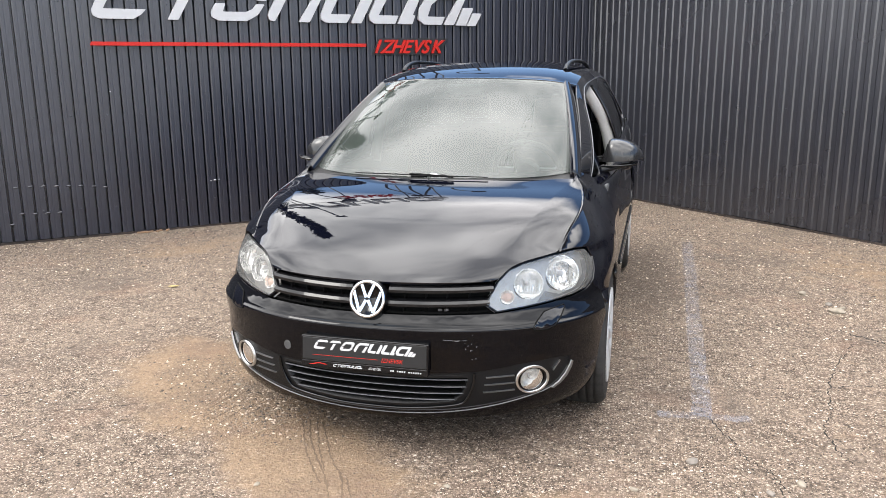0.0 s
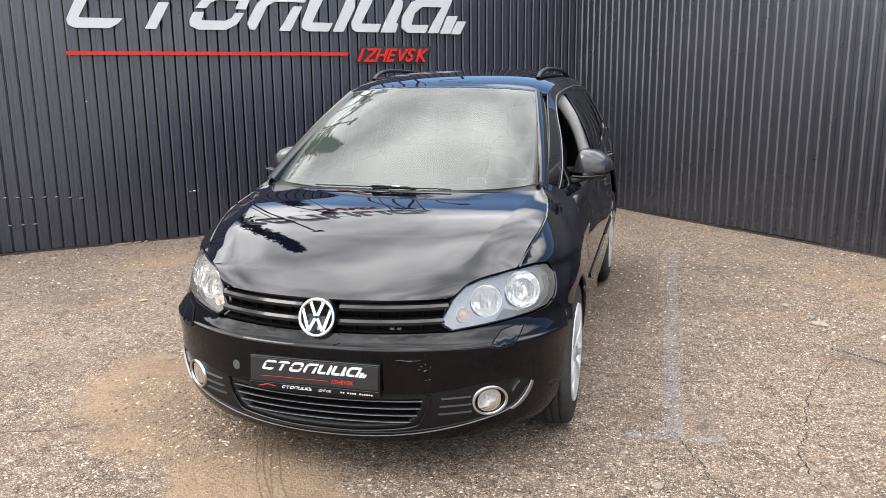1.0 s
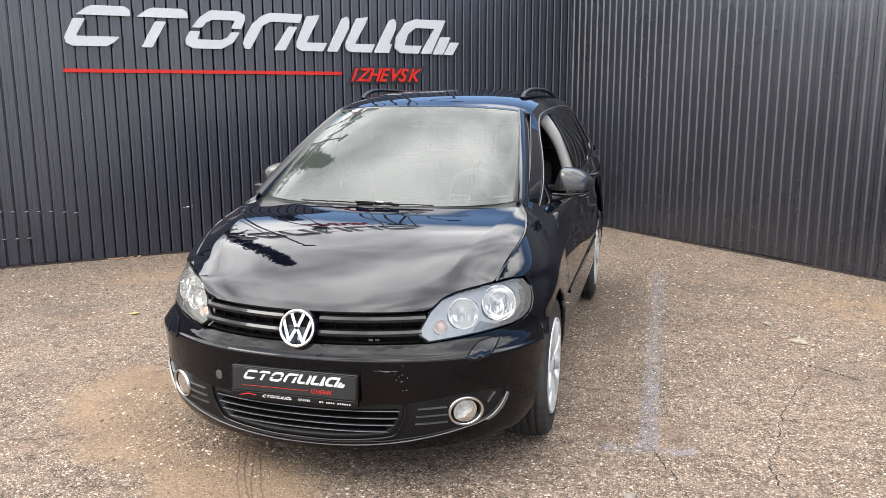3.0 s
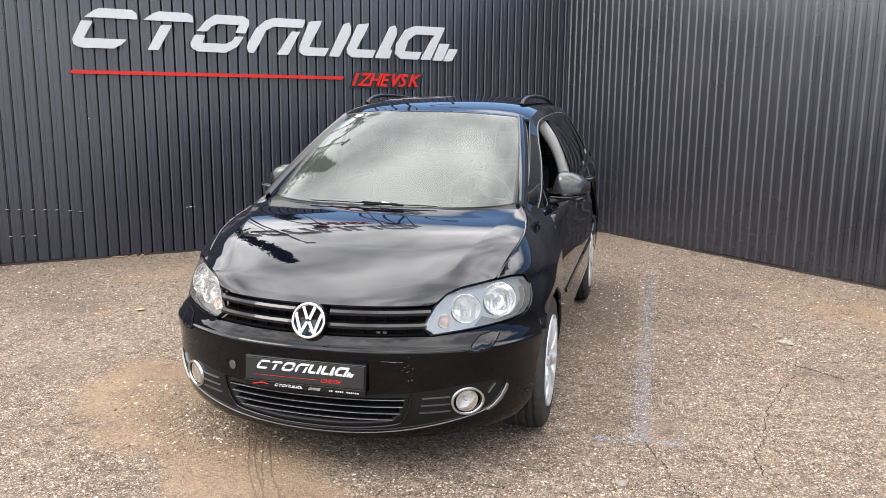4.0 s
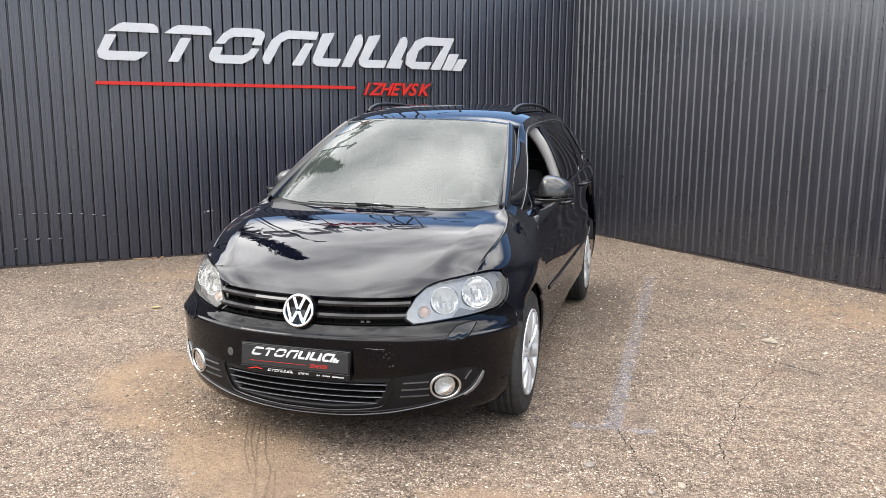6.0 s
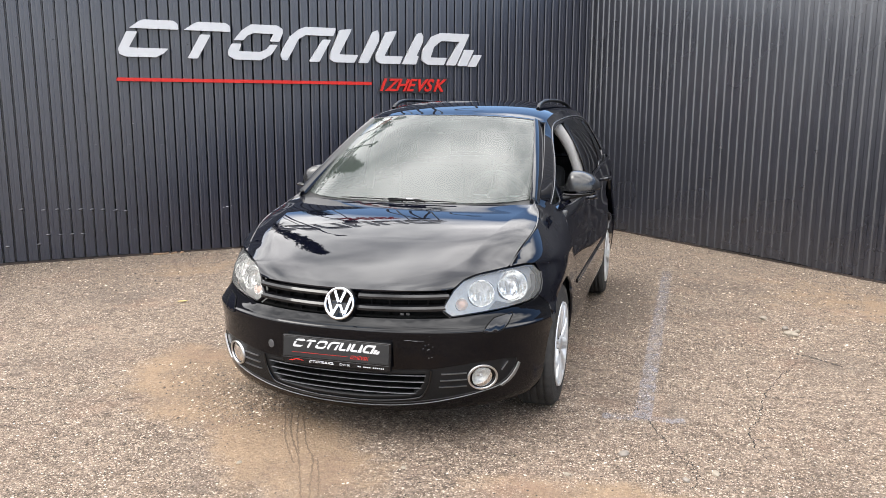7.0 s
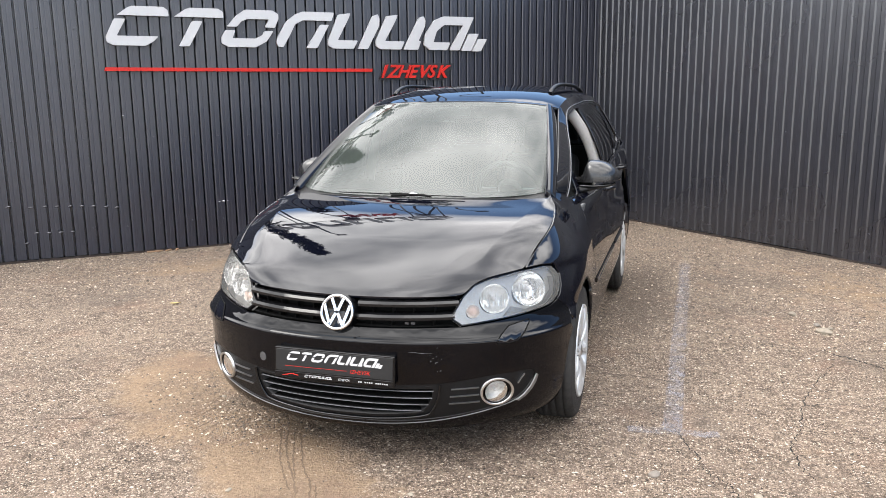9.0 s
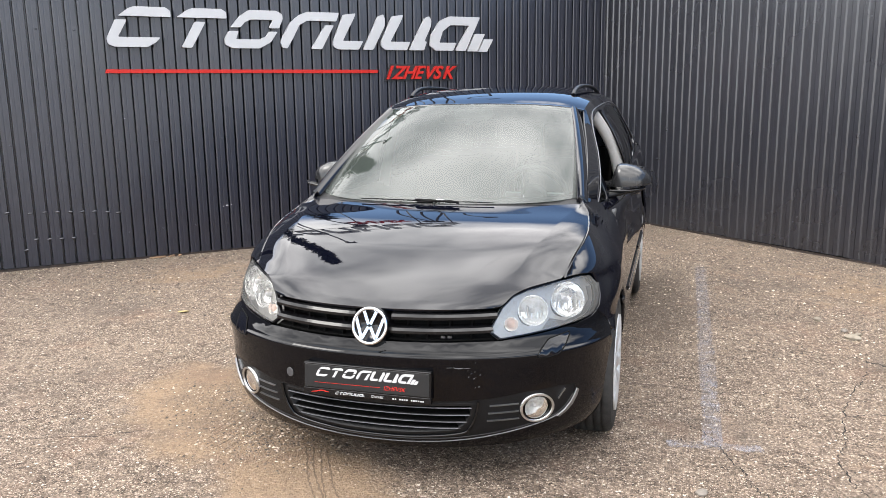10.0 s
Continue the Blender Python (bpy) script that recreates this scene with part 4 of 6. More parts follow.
for x in (0.272, 0.296):
    p = Vector(shell(*sx(x, 0.614)))
    box_part("grille_mark", (p.x - 0.009, p.y + 0.014, 0.609), (p.x + 0.006, p.y + 0.02, 0.617), M_DULL, grille, "small dull silver mark")

tilt = Matrix.Translation((0.0, 0.060, 0.654)) @ Matrix.Rotation(radians(90 - 16), 4, "X")
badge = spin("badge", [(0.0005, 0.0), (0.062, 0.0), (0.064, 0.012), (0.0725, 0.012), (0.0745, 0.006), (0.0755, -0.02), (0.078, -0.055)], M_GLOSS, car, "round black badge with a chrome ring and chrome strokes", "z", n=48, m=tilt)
spin("badge_ring", [(0.0595, 0.004), (0.0605, 0.0125), (0.066, 0.016), (0.0715, 0.0135), (0.0735, 0.006)], M_BADGE, badge, "chrome ring", "z", n=48, m=tilt)


def stroke(a, b, w, m, parent):
    a, b = Vector((*a, 0.0)), Vector((*b, 0.0))
    d = (b - a).normalized()
    n = Vector((-d.y, d.x, 0))
    bm = bmesh.new()
    lo = [bm.verts.new(m @ (p + n * k * w + Vector((0, 0, 0.001)))) for p, k in ((a, 1), (a, -1), (b, -1), (b, 1))]
    hi = [bm.verts.new(m @ (p + n * k * w * 0.8 + Vector((0, 0, 0.012)))) for p, k in ((a, 1), (a, -1), (b, -1), (b, 1))]
    bm.faces.new(hi)
    for i in range(4):
        bm.faces.new((lo[i], lo[(i + 1) % 4], hi[(i + 1) % 4], hi[i]))
    bmesh.ops.recalc_face_normals(bm, faces=bm.faces)
    part("badge_stroke", bm, M_BADGE, parent)


for s in (1, -1):
    stroke((s * 0.026, 0.058), (s * 0.004, 0.006), 0.0072, tilt, badge)
    stroke((s * 0.056, 0.032), (s * 0.028, -0.05), 0.0072, tilt, badge)
    stroke((s * 0.028, -0.05), (s * 0.004, -0.004), 0.0072, tilt, badge)

# ---- number-plate holder, with an advertising insert
pl = Matrix.Translation((-0.011, 0.027, 0.438)) @ Matrix.Rotation(radians(90 - 6), 4, "X") @ Matrix.Diagonal((0.98, 0.97, 1, 1))
holder = box_part("plate_holder", (-0.265, -0.0645, -0.02), (0.265, 0.0645, 0.006), M_GLOSS, car, "black number plate holder with a dealer insert", 0.004, pl)
box_part("plate_mount", (-0.2, -0.05, -0.06), (0.2, 0.05, -0.018), M_DARK, holder, "", 0.0, pl)
plate = box_part("insert_plate", (-0.258, -0.034, 0.0045), (0.258, 0.0575, 0.0085), M_PLATE, holder, "dark insert with white and red print", 0.0015, pl)
box_part("holder_rim", (-0.262, -0.062, 0.0055), (0.262, -0.037, 0.0095), M_GLOSS, holder, "", 0.002, pl)


def print_shape(pts, mat, parent, name, u0, z0, k, m, lift):
    bm = bmesh.new()
    ring = round_poly(pts, 0.01, 2)
    if sum(a[0] * b[1] - b[0] * a[1] for a, b in zip(ring, ring[1:] + ring[:1])) < 0:
        ring = ring[::-1]
    bm.faces.new([bm.verts.new(m @ Vector((u0 + u * k, z0 + z * k, lift))) for u, z in ring])
    r = bmesh.ops.extrude_face_region(bm, geom=bm.faces[:])
    bmesh.ops.translate(bm, vec=(m.to_3x3() @ Vector((0, 0, -0.0006))), verts=[v for v in r["geom"] if isinstance(v, bmesh.types.BMVert)])
    bmesh.ops.recalc_face_normals(bm, faces=bm.faces)
    return part(name, bm, mat, parent)


for pts in SLANTED:
    print_shape(pts, M_WHITE, plate, "printed_shape", -0.213, 0.012, 0.1065, pl, 0.0094)
    print_shape(pts, M_WHITE, holder, "printed_shape", -0.128, -0.0555, 0.031, pl, 0.0104)
box_part("printed_line", (-0.215, -0.0135, 0.008), (0.06, -0.012, 0.0092), M_RED, plate, "", 0.0, pl)
lettering("printed_word", "IZHEVSK", 0.023, M_RED, pl @ Matrix.Translation((0.073, -0.021, 0.009)), plate, "red slanted word", 0.3, 0.0004)
lettering("printed_word", "IZHEVSK", 0.0135, M_WHITE, pl @ Matrix.Translation((0.022, -0.0555, 0.0101)), holder, "small white slanted word", 0.3, 0.0003)
for k in range(14):
    if k not in (2, 7):
        box_part("number_bar", (0.112 + 0.0093 * k, -0.0545, 0.0095), (0.1175 + 0.0093 * k, -0.049, 0.0102), M_WHITE, holder, "", 0.0, pl)
swoosh = [(-0.232, -0.054), (-0.22, -0.05), (-0.205, -0.0475), (-0.195, -0.0435), (-0.18, -0.0425), (-0.165, -0.0465), (-0.148, -0.049), (-0.165, -0.0505), (-0.178, -0.0465), (-0.195, -0.0475), (-0.203, -0.0515)]
print_shape(swoosh, M_RED, holder, "printed_outline", 0, 0, 1, pl, 0.0104)

# ---- headlamps
for s in (1, -1):
    poly = LAMP if s > 0 else other(LAMP)
    poly = [(a, b) for a, b in poly]
    small = inset(poly, 0.0045)
    lamp = panel("headlamp", shell, poly, M_GLOSS, car, "large clear headlamp with round reflectors", 0.02, 0.02, -0.003, holes=(small,))
    panel("lens", shell, inset(poly, 0.003), G_LENS, lamp, "", 0.03, 0.004, 0.001).visible_shadow = False
    panel("lamp_housing", shell, inset(poly, 0.001), M_LAMPBODY, lamp, "silver grey lamp housing", 0.03, 0.0, -0.034, holes=[shell_circle(s * x, z, r, 24, f) for x, z, r, f in ((0.522, 0.652, 0.026, 0.95), (0.594, 0.694, 0.056, 0.92), (0.707, 0.716, 0.065, 0.84))])
    # a dark panel added where the housing looks darker, low and outside
    mask = [sx(0.628, 0.622), sx(0.652, 0.657), sx(0.70, 0.638), sx(0.755, 0.652), sy(0.522, 0.70), sy(0.54, 0.75), sy(0.564, 0.747), sy(0.548, 0.708), sy(0.52, 0.673), sy(0.476, 0.646), sx(0.733, 0.635), sx(0.667, 0.626)]
    panel("lamp_dark_panel", shell, mask if s > 0 else other(mask), M_DULL, lamp, "dark grey panel added over the lamp's darker lower side", 0.03, 0.003, -0.029)
    for x, z, r, deep, mat in ((0.522, 0.652, 0.027, 0.022, M_AMBER), (0.594, 0.694, 0.058, 0.042, M_WHITE), (0.707, 0.716, 0.069, 0.046, M_WHITE)):
        p = Vector(shell(*sx(s * x, z)))
        nm = normal_at(shell, *sx(s * x, z))
        aim = (Vector((0, -1, 0.05)) * 0.38 + nm * 0.62).normalized()
        m = aim.to_track_quat("Z", "Y").to_matrix().to_4x4()
        m.translation = p - nm * 0.028
        bowl = spin("reflector", [(r * 1.05, -0.006), (r * 1.04, 0.001), (r * 1.01, 0.002), (r, 0.001), (r * 0.93, -deep * 0.25), (r * 0.75, -deep * 0.6), (r * 0.45, -deep * 0.9), (r * 0.15, -deep), (0.0004, -deep)], M_REFLECT, lamp, "round mirror reflector", "z", n=32, m=m)
        spin("bulb", [(0.0004, -deep * 0.2), (r * 0.16, -deep * 0.24), (r * 0.2, -deep * 0.4), (r * 0.16, -deep * 0.95)], mat, bowl, "", "z", n=16, m=m)
        if mat is M_AMBER:
            spin("amber_lens", [(r * 0.6, -0.006), (r * 0.4, 0.0), (0.0004, 0.002)], M_AMBER, bowl, "pale amber indicator lens", "z", n=20, m=m)
        else:
            for k in range(-4, 5):
                w = math.sqrt(max(0, 1 - (k / 5) ** 2)) * r * 0.9
                bm = box(bmesh.new(), (k * r * 0.19 - 0.0009, -w, -deep * (1 - (k / 5) ** 2) * 0.9 - 0.002), (k * r * 0.19 + 0.0009, w * (0.35 if k % 2 else -0.1), -deep * (1 - (k / 5) ** 2) * 0.9 + 0.004), m)
                part("reflector_flute", bm, M_LAMPBODY if k % 2 else M_REFLECT, bowl)

# top, bottom and depth of a door mirror along its width
MIRROR_F = table([(0.0, 1.054, 1.036, 0.03), (0.12, 1.06, 1.035, 0.06), (0.17, 1.072, 1.035, 0.075), (0.21, 1.105, 1.035, 0.086), (0.245, 1.132, 1.035, 0.095), (0.3, 1.146, 1.036, 0.105), (0.4, 1.149, 1.038, 0.112), (0.58, 1.145, 1.041, 0.114), (0.75, 1.132, 1.044, 0.106), (0.88, 1.111, 1.048, 0.086), (0.96, 1.089, 1.05, 0.06), (1.0, 1.066, 1.053, 0.024)])

# ---- windscreen, roof, sides of the cabin
def bow(u):
    """How the glass sweeps back towards its sides, most of all near them."""
    return 0.6 * u * u + 0.4 * u ** 6


def windscreen(u, v):
    """The glass: its lower corners sweep back behind the pillars."""
    x, y, z = screen_frame(u, v)
    return (x, y + 0.13 * u ** 8 * (1 - v), z)


def screen_frame(u, v):
    s = bow(u)
    b = Vector((0.705 * u, 0.942 + 0.125 * s, 1.004 + 0.03 * s))
    t = Vector((0.59 * u, 1.755 + 0.12 * s, 1.458 - 0.042 * s))
    p = b.lerp(t, v)
    bulge = 0.02 * 4 * v * (1 - v) * (1 - 0.3 * s)
    return (p.x + 0.012 * u * 4 * v * (1 - v), p.y - bulge * 0.45, p.z + bulge * 0.9)


ROOF_F = table([(1.76, 1.459, 0.042, 0.59), (1.88, 1.492, 0.05, 0.595), (2.05, 1.524, 0.058, 0.60), (2.3, 1.549, 0.068, 0.61), (2.8, 1.560, 0.074, 0.62), (3.4, 1.543, 0.078, 0.615), (3.95, 1.48, 0.075, 0.59)])


def roof(u, v):
    y0 = 1.76 + 2.19 * (0.35 * v + 0.65 * v * v)
    z, drop, w = ROOF_F(y0, 0), ROOF_F(y0, 1), ROOF_F(y0, 2)
    s = abs(u)
    return (w * u, y0 + 0.12 * bow(u) * (1 - v) - 0.05 * s * s * v, z - drop * (0.4 * s * s + 0.6 * s ** 5))


def belt_z(y):
    return 0.962 + 0.046 * (y - 1.2)


def upper(y, side):
    """Where the cabin's side meets the windscreen or the roof."""
    if y < 1.88:
        t = (y - 1.075) / (1.88 - 1.075)
        t = max(0.0, t)
        sink = min(1.0, (1 - t) / 0.12)
        return Vector(screen_frame(side, t)) - Vector((side * 0.004, 0, 0.02)) * sink
    q = min(1.0, (y - 1.88) / (3.90 - 1.88))
    return Vector(roof(side, (math.sqrt(0.1225 + 2.6 * q) - 0.35) / 1.3))


def tuck(y):
    """How far the window line stands in from the body's side."""
    return 0.018 + 0.055 * max(0.0, (1.75 - y) / 0.65) ** 1.3


def shoulder(side):
    def f(y, t):
        b = Vector(shell(*sy(y, belt_z(y), side)))
        return (b.x - side * tuck(y) * t, y, b.z + 0.012 * math.sin(t * math.pi / 2))
    return f


def cabin(side):
    def f(y, h):
        y = max(1.08, min(3.95, y))
        zb = belt_z(y)
        b = Vector(shell(*sy(y, zb, side)))
        b.x -= side * tuck(y)
        t = upper(y, side)
        t.y = y
        p = b.lerp(t, h)
        p.x += side * 0.03 * 4 * h * (1 - h) * min(1.0, (t.z - b.z) / 0.4)
        return tuple(p)
    return f


fold(roof, (-1.0, 1.0), (0.0, 1.0), M_PAINT, "roof", car, "black roof")
frit = [(-0.95, 0.0), (0.95, 0.0), (0.892, 0.992), (-0.892, 0.992)]


def a_pillar(side):
    """The rounded front pillar beside the glass: its section is an arc that turns outwards."""
    def f(t, v):
        k = (0.897 + 0.05 * (1 - v)) * side
        p, nm = Vector(screen_frame(k, v)), normal_at(screen_frame, k, v)
        out = (Vector(screen_frame(k + 0.01 * side, v)) - Vector(screen_frame(k - 0.01 * side, v))).normalized()
        r = 0.1 - 0.03 * (1 - v)
        w0, w = radians(14), radians(14 + 62 * t)
        return tuple(p + out * r * (math.sin(w) - math.sin(w0)) - nm * r * (math.cos(w0) - math.cos(w)) + nm * 0.016)
    return f


for s in (1, -1):
    panel("front_pillar", a_pillar(s), [(0, 0.012), (1, -0.04), (1, 1.0), (0, 1.0)], M_PAINT, car, "black rounded windscreen pillar", 0.03, 0.045, flip=s < 0)
    seal = [(s * 0.936, 0.0), (s * 0.952, 0.0), (s * 0.902, 0.99), (s * 0.888, 0.99)]
    panel("screen_seal", windscreen, seal if s > 0 else seal[::-1], M_SEAL, car, "matt black rubber beside the windscreen", 0.03, 0.004, 0.0035)
screen = panel("windscreen", windscreen, frit, G_WIND, car, "wide sloping windscreen mirroring clouds", 0.05, 0.005, 0.0)
screen.visible_shadow = False
panel("windscreen_border", windscreen, frit, M_GLOSS, screen, "black border of the glass", 0.04, 0.0, -0.005, holes=(round_poly([(-0.90, 0.05), (0.90, 0.05), (0.865, 0.968), (-0.865, 0.968)], 0.05),))

for s in (1, -1):
    f = cabin(s)
    wins = {
        "quarter": [(1.235, 0.07), (1.375, 0.05), (1.40, 0.10), (1.40, 0.50), (1.375, 0.53)],
        "front": [(1.44, 0.05), (2.30, 0.02), (2.32, 0.05), (2.27, 0.86), (2.1, 0.875), (1.93, 0.865), (1.80, 0.83), (1.62, 0.745), (1.44, 0.61)],
        "rear": [(2.40, 0.02), (3.20, 0.02), (3.26, 0.08), (3.18, 0.85), (2.9, 0.875), (2.40, 0.875), (2.37, 0.83)],
        "back": [(3.32, 0.06), (3.62, 0.16), (3.66, 0.24), (3.50, 0.78), (3.24, 0.84), (3.25, 0.75)],
    }
    rim = [(1.09, 0.0), (3.95, 0.0), (3.95, 1.0), (1.88, 1.0), (1.5, 1.0), (1.09, 1.0)]
    holes = [round_poly(w, 0.02, 3) for w in wins.values()]
    if s < 0:
        panel("cabin_side", f, rim[::-1], M_PAINT, car, "black pillars and window frames", 0.05, 0.012, 0.0, holes, flip=True)
    else:
        panel("cabin_side", f, rim, M_PAINT, car, "black pillars and window frames", 0.05, 0.012, 0.0, holes)
    for key, w in wins.items():
        if key == "front" and s > 0:
            continue
        mat = G_TINT if key in ("rear", "back") else G_SIDE
        ob = panel("side_window", f, [(a, b) for a, b in round_poly(w, 0.02, 3)], mat, car, "tinted rear side window" if mat is G_TINT else "clear front side window", 0.06, 0.0, -0.006, flip=s < 0)
    pts = [(1.225, 0.02), (1.30, 0.36), (1.42, 0.60), (1.60, 0.765), (1.80, 0.865), (1.93, 0.905), (2.1, 0.915), (2.6, 0.915), (3.0, 0.91), (3.25, 0.885), (3.5, 0.82), (3.66, 0.3)]
    tube("window_trim", [Vector(f(a, b)) + Vector((s * 0.004, 0, 0.0)) for a, b in pts], 0.0035, M_DULL, car, "satin silver strip along the window frame")
    panel("window_shoulder", shoulder(s), [(1.09, 0), (3.92, 0), (3.92, 1), (1.09, 1)], M_PAINT, car, "", 0.12, 0.0, flip=s < 0)
    sill = [(1.22, 0.0), (1.6, 0.0), (2.2, 0.0), (2.8, 0.0), (3.4, 0.0), (3.7, 0.1)]
    tube("sill_trim", [Vector(f(a, b)) + Vector((s * 0.005, 0, 0.004)) for a, b in sill], 0.008, M_GLOSS, car, "", flat=1.2)

    # ---- doors, rear quarter, sill
    D1 = [sy(1.205, 0.957), sy(1.252, 0.90), sy(1.296, 0.78), sy(1.308, 0.66), sy(1.308, 0.27), sy(2.30, 0.262), sy(2.37, 0.34), sy(2.385, 0.55), sy(2.385, 1.012)]
    D2 = [sy(2.393, 1.012), sy(2.393, 0.55), sy(2.378, 0.34), sy(2.31, 0.262), sy(3.04, 0.262)] + [sy(y, z) for y, z in arch(HUB_R, 188, 112, 8, ARCH + 0.02)] + [sy(3.40, 0.78), sy(3.46, 0.95), sy(3.47, 1.062)]
    Q = [sy(3.478, 1.062), sy(3.468, 0.95), sy(3.408, 0.78), sy(3.33, 0.67)] + [sy(y, z) for y, z in arch(HUB_R, 104, -20, 14, ARCH)] + [sy(3.80, 0.19), sy(3.93, 0.18), sy(3.93, 1.085)]
    SILL = [sy(1.255, 0.165), sy(3.04, 0.165), sy(3.05, 0.255), sy(1.24, 0.255)]
    flipper = (lambda q: q) if s > 0 else other
    front_door = skin("front_door", flipper(D1), M_PAINT, car, "black front door with its window wound down" if s > 0 else "black front door")
    rear_door = skin("rear_door", flipper(D2), M_PAINT, car, "black rear door")
    skin("rear_quarter", flipper(Q), M_PAINT, car, "black rear quarter panel")
    skin("sill_panel", flipper(SILL), M_MATTE, car, "dark sill under the doors", step=0.06, depth=0.04, lift=-0.012)
    for door, y0, y1 in ((front_door, 1.335, 2.36), (rear_door, 2.42, 3.03)):
        line = [sy(y, 0.546, s) for y in steps(y0, y1, 10)]
        strip = sweep("rub_strip", shell, line if s > 0 else line[::-1], [(-0.002, -0.013), (0.006, -0.011), (0.008, 0.0), (0.006, 0.009), (-0.002, 0.012)], M_GLOSS, door, "black rubbing strip")
        line = [sy(y, 0.54, s) for y in steps(y0 + 0.01, y1 - 0.01, 8)]
        sweep("bright_line", shell, line if s > 0 else line[::-1], [(0.006, -0.003), (0.0115, -0.002), (0.0115, 0.002), (0.006, 0.003)], M_CHROME, strip, "thin chrome line")
    for door, yh, zh in ((front_door, 2.235, 0.93), (rear_door, 3.27, 0.962)):
        xh = shell(*sy(yh, zh, s))[0]
        tube("door_handle", [(xh - s * 0.005, yh - 0.10, zh - 0.003), (xh + s * 0.03, yh - 0.075, zh), (xh + s * 0.04, yh, zh + 0.002), (xh + s * 0.03, yh + 0.075, zh), (xh - s * 0.005, yh + 0.10, zh - 0.003)], 0.013, M_PAINT, door, "black pull handle", 10)
        tube("handle_insert", [(xh + s * 0.037, yh - 0.06, zh - 0.010), (xh + s * 0.047, yh, zh - 0.009), (xh + s * 0.037, yh + 0.06, zh - 0.010)], 0.005, M_CHROME, door, "chrome strip on the handle", 8)
    # wheel-arch liners
    for hub in (HUB_F, HUB_R):
        vs, fs = [], []
        ring = [(hub + (ARCH - 0.004) * math.cos(radians(a)), HUB_Z + (ARCH - 0.004) * math.sin(radians(a))) for a in steps(-8, 188, 24)]
        for y, z in ring:
            vs += [(s * (abs(shell(*sy(y, max(0.2, z), s))[0]) - 0.03), y, z), (s * 0.52, y, z)]
        k = len(vs)
        for i in range(len(ring) - 1):
            fs.append((2 * i, 2 * i + 1, 2 * i + 3, 2 * i + 2))
        fs.append(tuple(2 * i + 1 for i in range(len(ring))))
        hang(new("wheel_arch_liner", mesh_from("wheel_arch_liner", vs, fs, M_DARK, False)), car)

    # ---- door mirror: a wedge with a flat underside, highest near its inner end
    xi, xo, yb = 0.737 - (0.07 if s < 0 else 0.0), 0.974 - (0.07 if s < 0 else 0.0), 1.575

    def mirror_edge(t):
        return MIRROR_F(t, 0), MIRROR_F(t, 1), MIRROR_F(t, 2)

    def mirror_shell(t, q, s=s):
        zt, zb, bulge = mirror_edge(t)
        x = xi + (xo - xi) * t
        if q < 0:
            return (s * x, yb - bulge * (1 + q), zb - 0.006 * math.sin(-q * math.pi))
        w = q * math.pi / 2
        return (s * x, yb - bulge * max(0.0, math.cos(w)) ** 0.55, zb + (zt - zb) * math.sin(w) ** 0.75)

    run = [0, 0.015, 0.04, 0.08] + steps(0.13, 0.87, 16) + [0.92, 0.96, 0.985, 1]
    mirror = sheet("door_mirror", mirror_shell, run, steps(0.0, 1.0, 12), M_CAP, car, "satin black door mirror", flip=s < 0)
    sheet("mirror_underside", mirror_shell, run, steps(-1.0, 0.0, 5), M_MATTE, mirror, "", flip=s < 0)

    def mirror_back(t, v, s=s):
        zt, zb, _ = mirror_edge(t)
        return (s * (xi + (xo - xi) * t), yb - 0.002, zb + (zt - zb) * v)

    sheet("mirror_rim", mirror_back, run, [0, 0.5, 1], M_MATTE, mirror, flip=s > 0)
    sheet("mirror_glass", lambda t, v: tuple(Vector(mirror_back(0.06 + 0.88 * t, 0.08 + 0.84 * v)) + Vector((0, 0.004, 0))), steps(0, 1, 16), [0, 0.5, 1], M_CHROME, mirror, "mirror glass", flip=s > 0)
    tube("mirror_foot", [(s * 0.745, 1.45, 0.99), (s * 0.79, 1.475, 0.998), (s * 0.85, 1.51, 1.008), (s * 0.93, 1.535, 1.022)], (0.03, 0.014), M_MATTE, mirror, "matt black mirror foot", 12, 0.62)
    tube("mirror_lamp", [(s * 0.77, 1.475, 1.016), (s * 0.85, 1.462, 1.018), (s * 0.92, 1.487, 1.024), (s * 0.946, 1.53, 1.03)], 0.006, M_GLOSS, mirror, "slim side indicator", 8)

    # ---- roof rail
    rail = [(s * 0.50, 2.13, 1.508), (s * 0.502, 2.19, 1.534), (s * 0.51, 2.33, 1.556), (s * 0.52, 2.6, 1.564), (s * 0.522, 3.1, 1.552), (s * 0.512, 3.55, 1.51), (s * 0.505, 3.72, 1.46)]
    tube("roof_rail", [(x, y, z - 0.009) for x, y, z in rail], 0.0145, M_MATTE, car, "black roof rail", 10, 0.8)

# ---- wipers
for a, b, v in ((-0.55, 0.10, 0.006), (-0.05, 0.40, 0.002)):
    path = [Vector(windscreen(u, v + 0.008 * math.sin((u - a) / (b - a) * math.pi))) + Vector((0, -0.008, 0.004)) for u in steps(a, b, 8)]
    wiper = tube("wiper", path, 0.0027, M_DARK, car, "black wiper lying at the foot of the windscreen", 6)
    tube("wiper_arm", [path[5] + Vector((0, -0.004, 0.005)), (path[5] + path[8]) / 2 + Vector((0, -0.012, 0.006)), path[8] + Vector((0.05, -0.018, 0.002))] if a < -0.3 else [path[3] + Vector((0, -0.004, 0.005)), path[1] + Vector((0, -0.012, 0.006)), path[0] + Vector((-0.05, -0.018, 0.002))], (0.004, 0.006), M_DARK, wiper, "", 6)
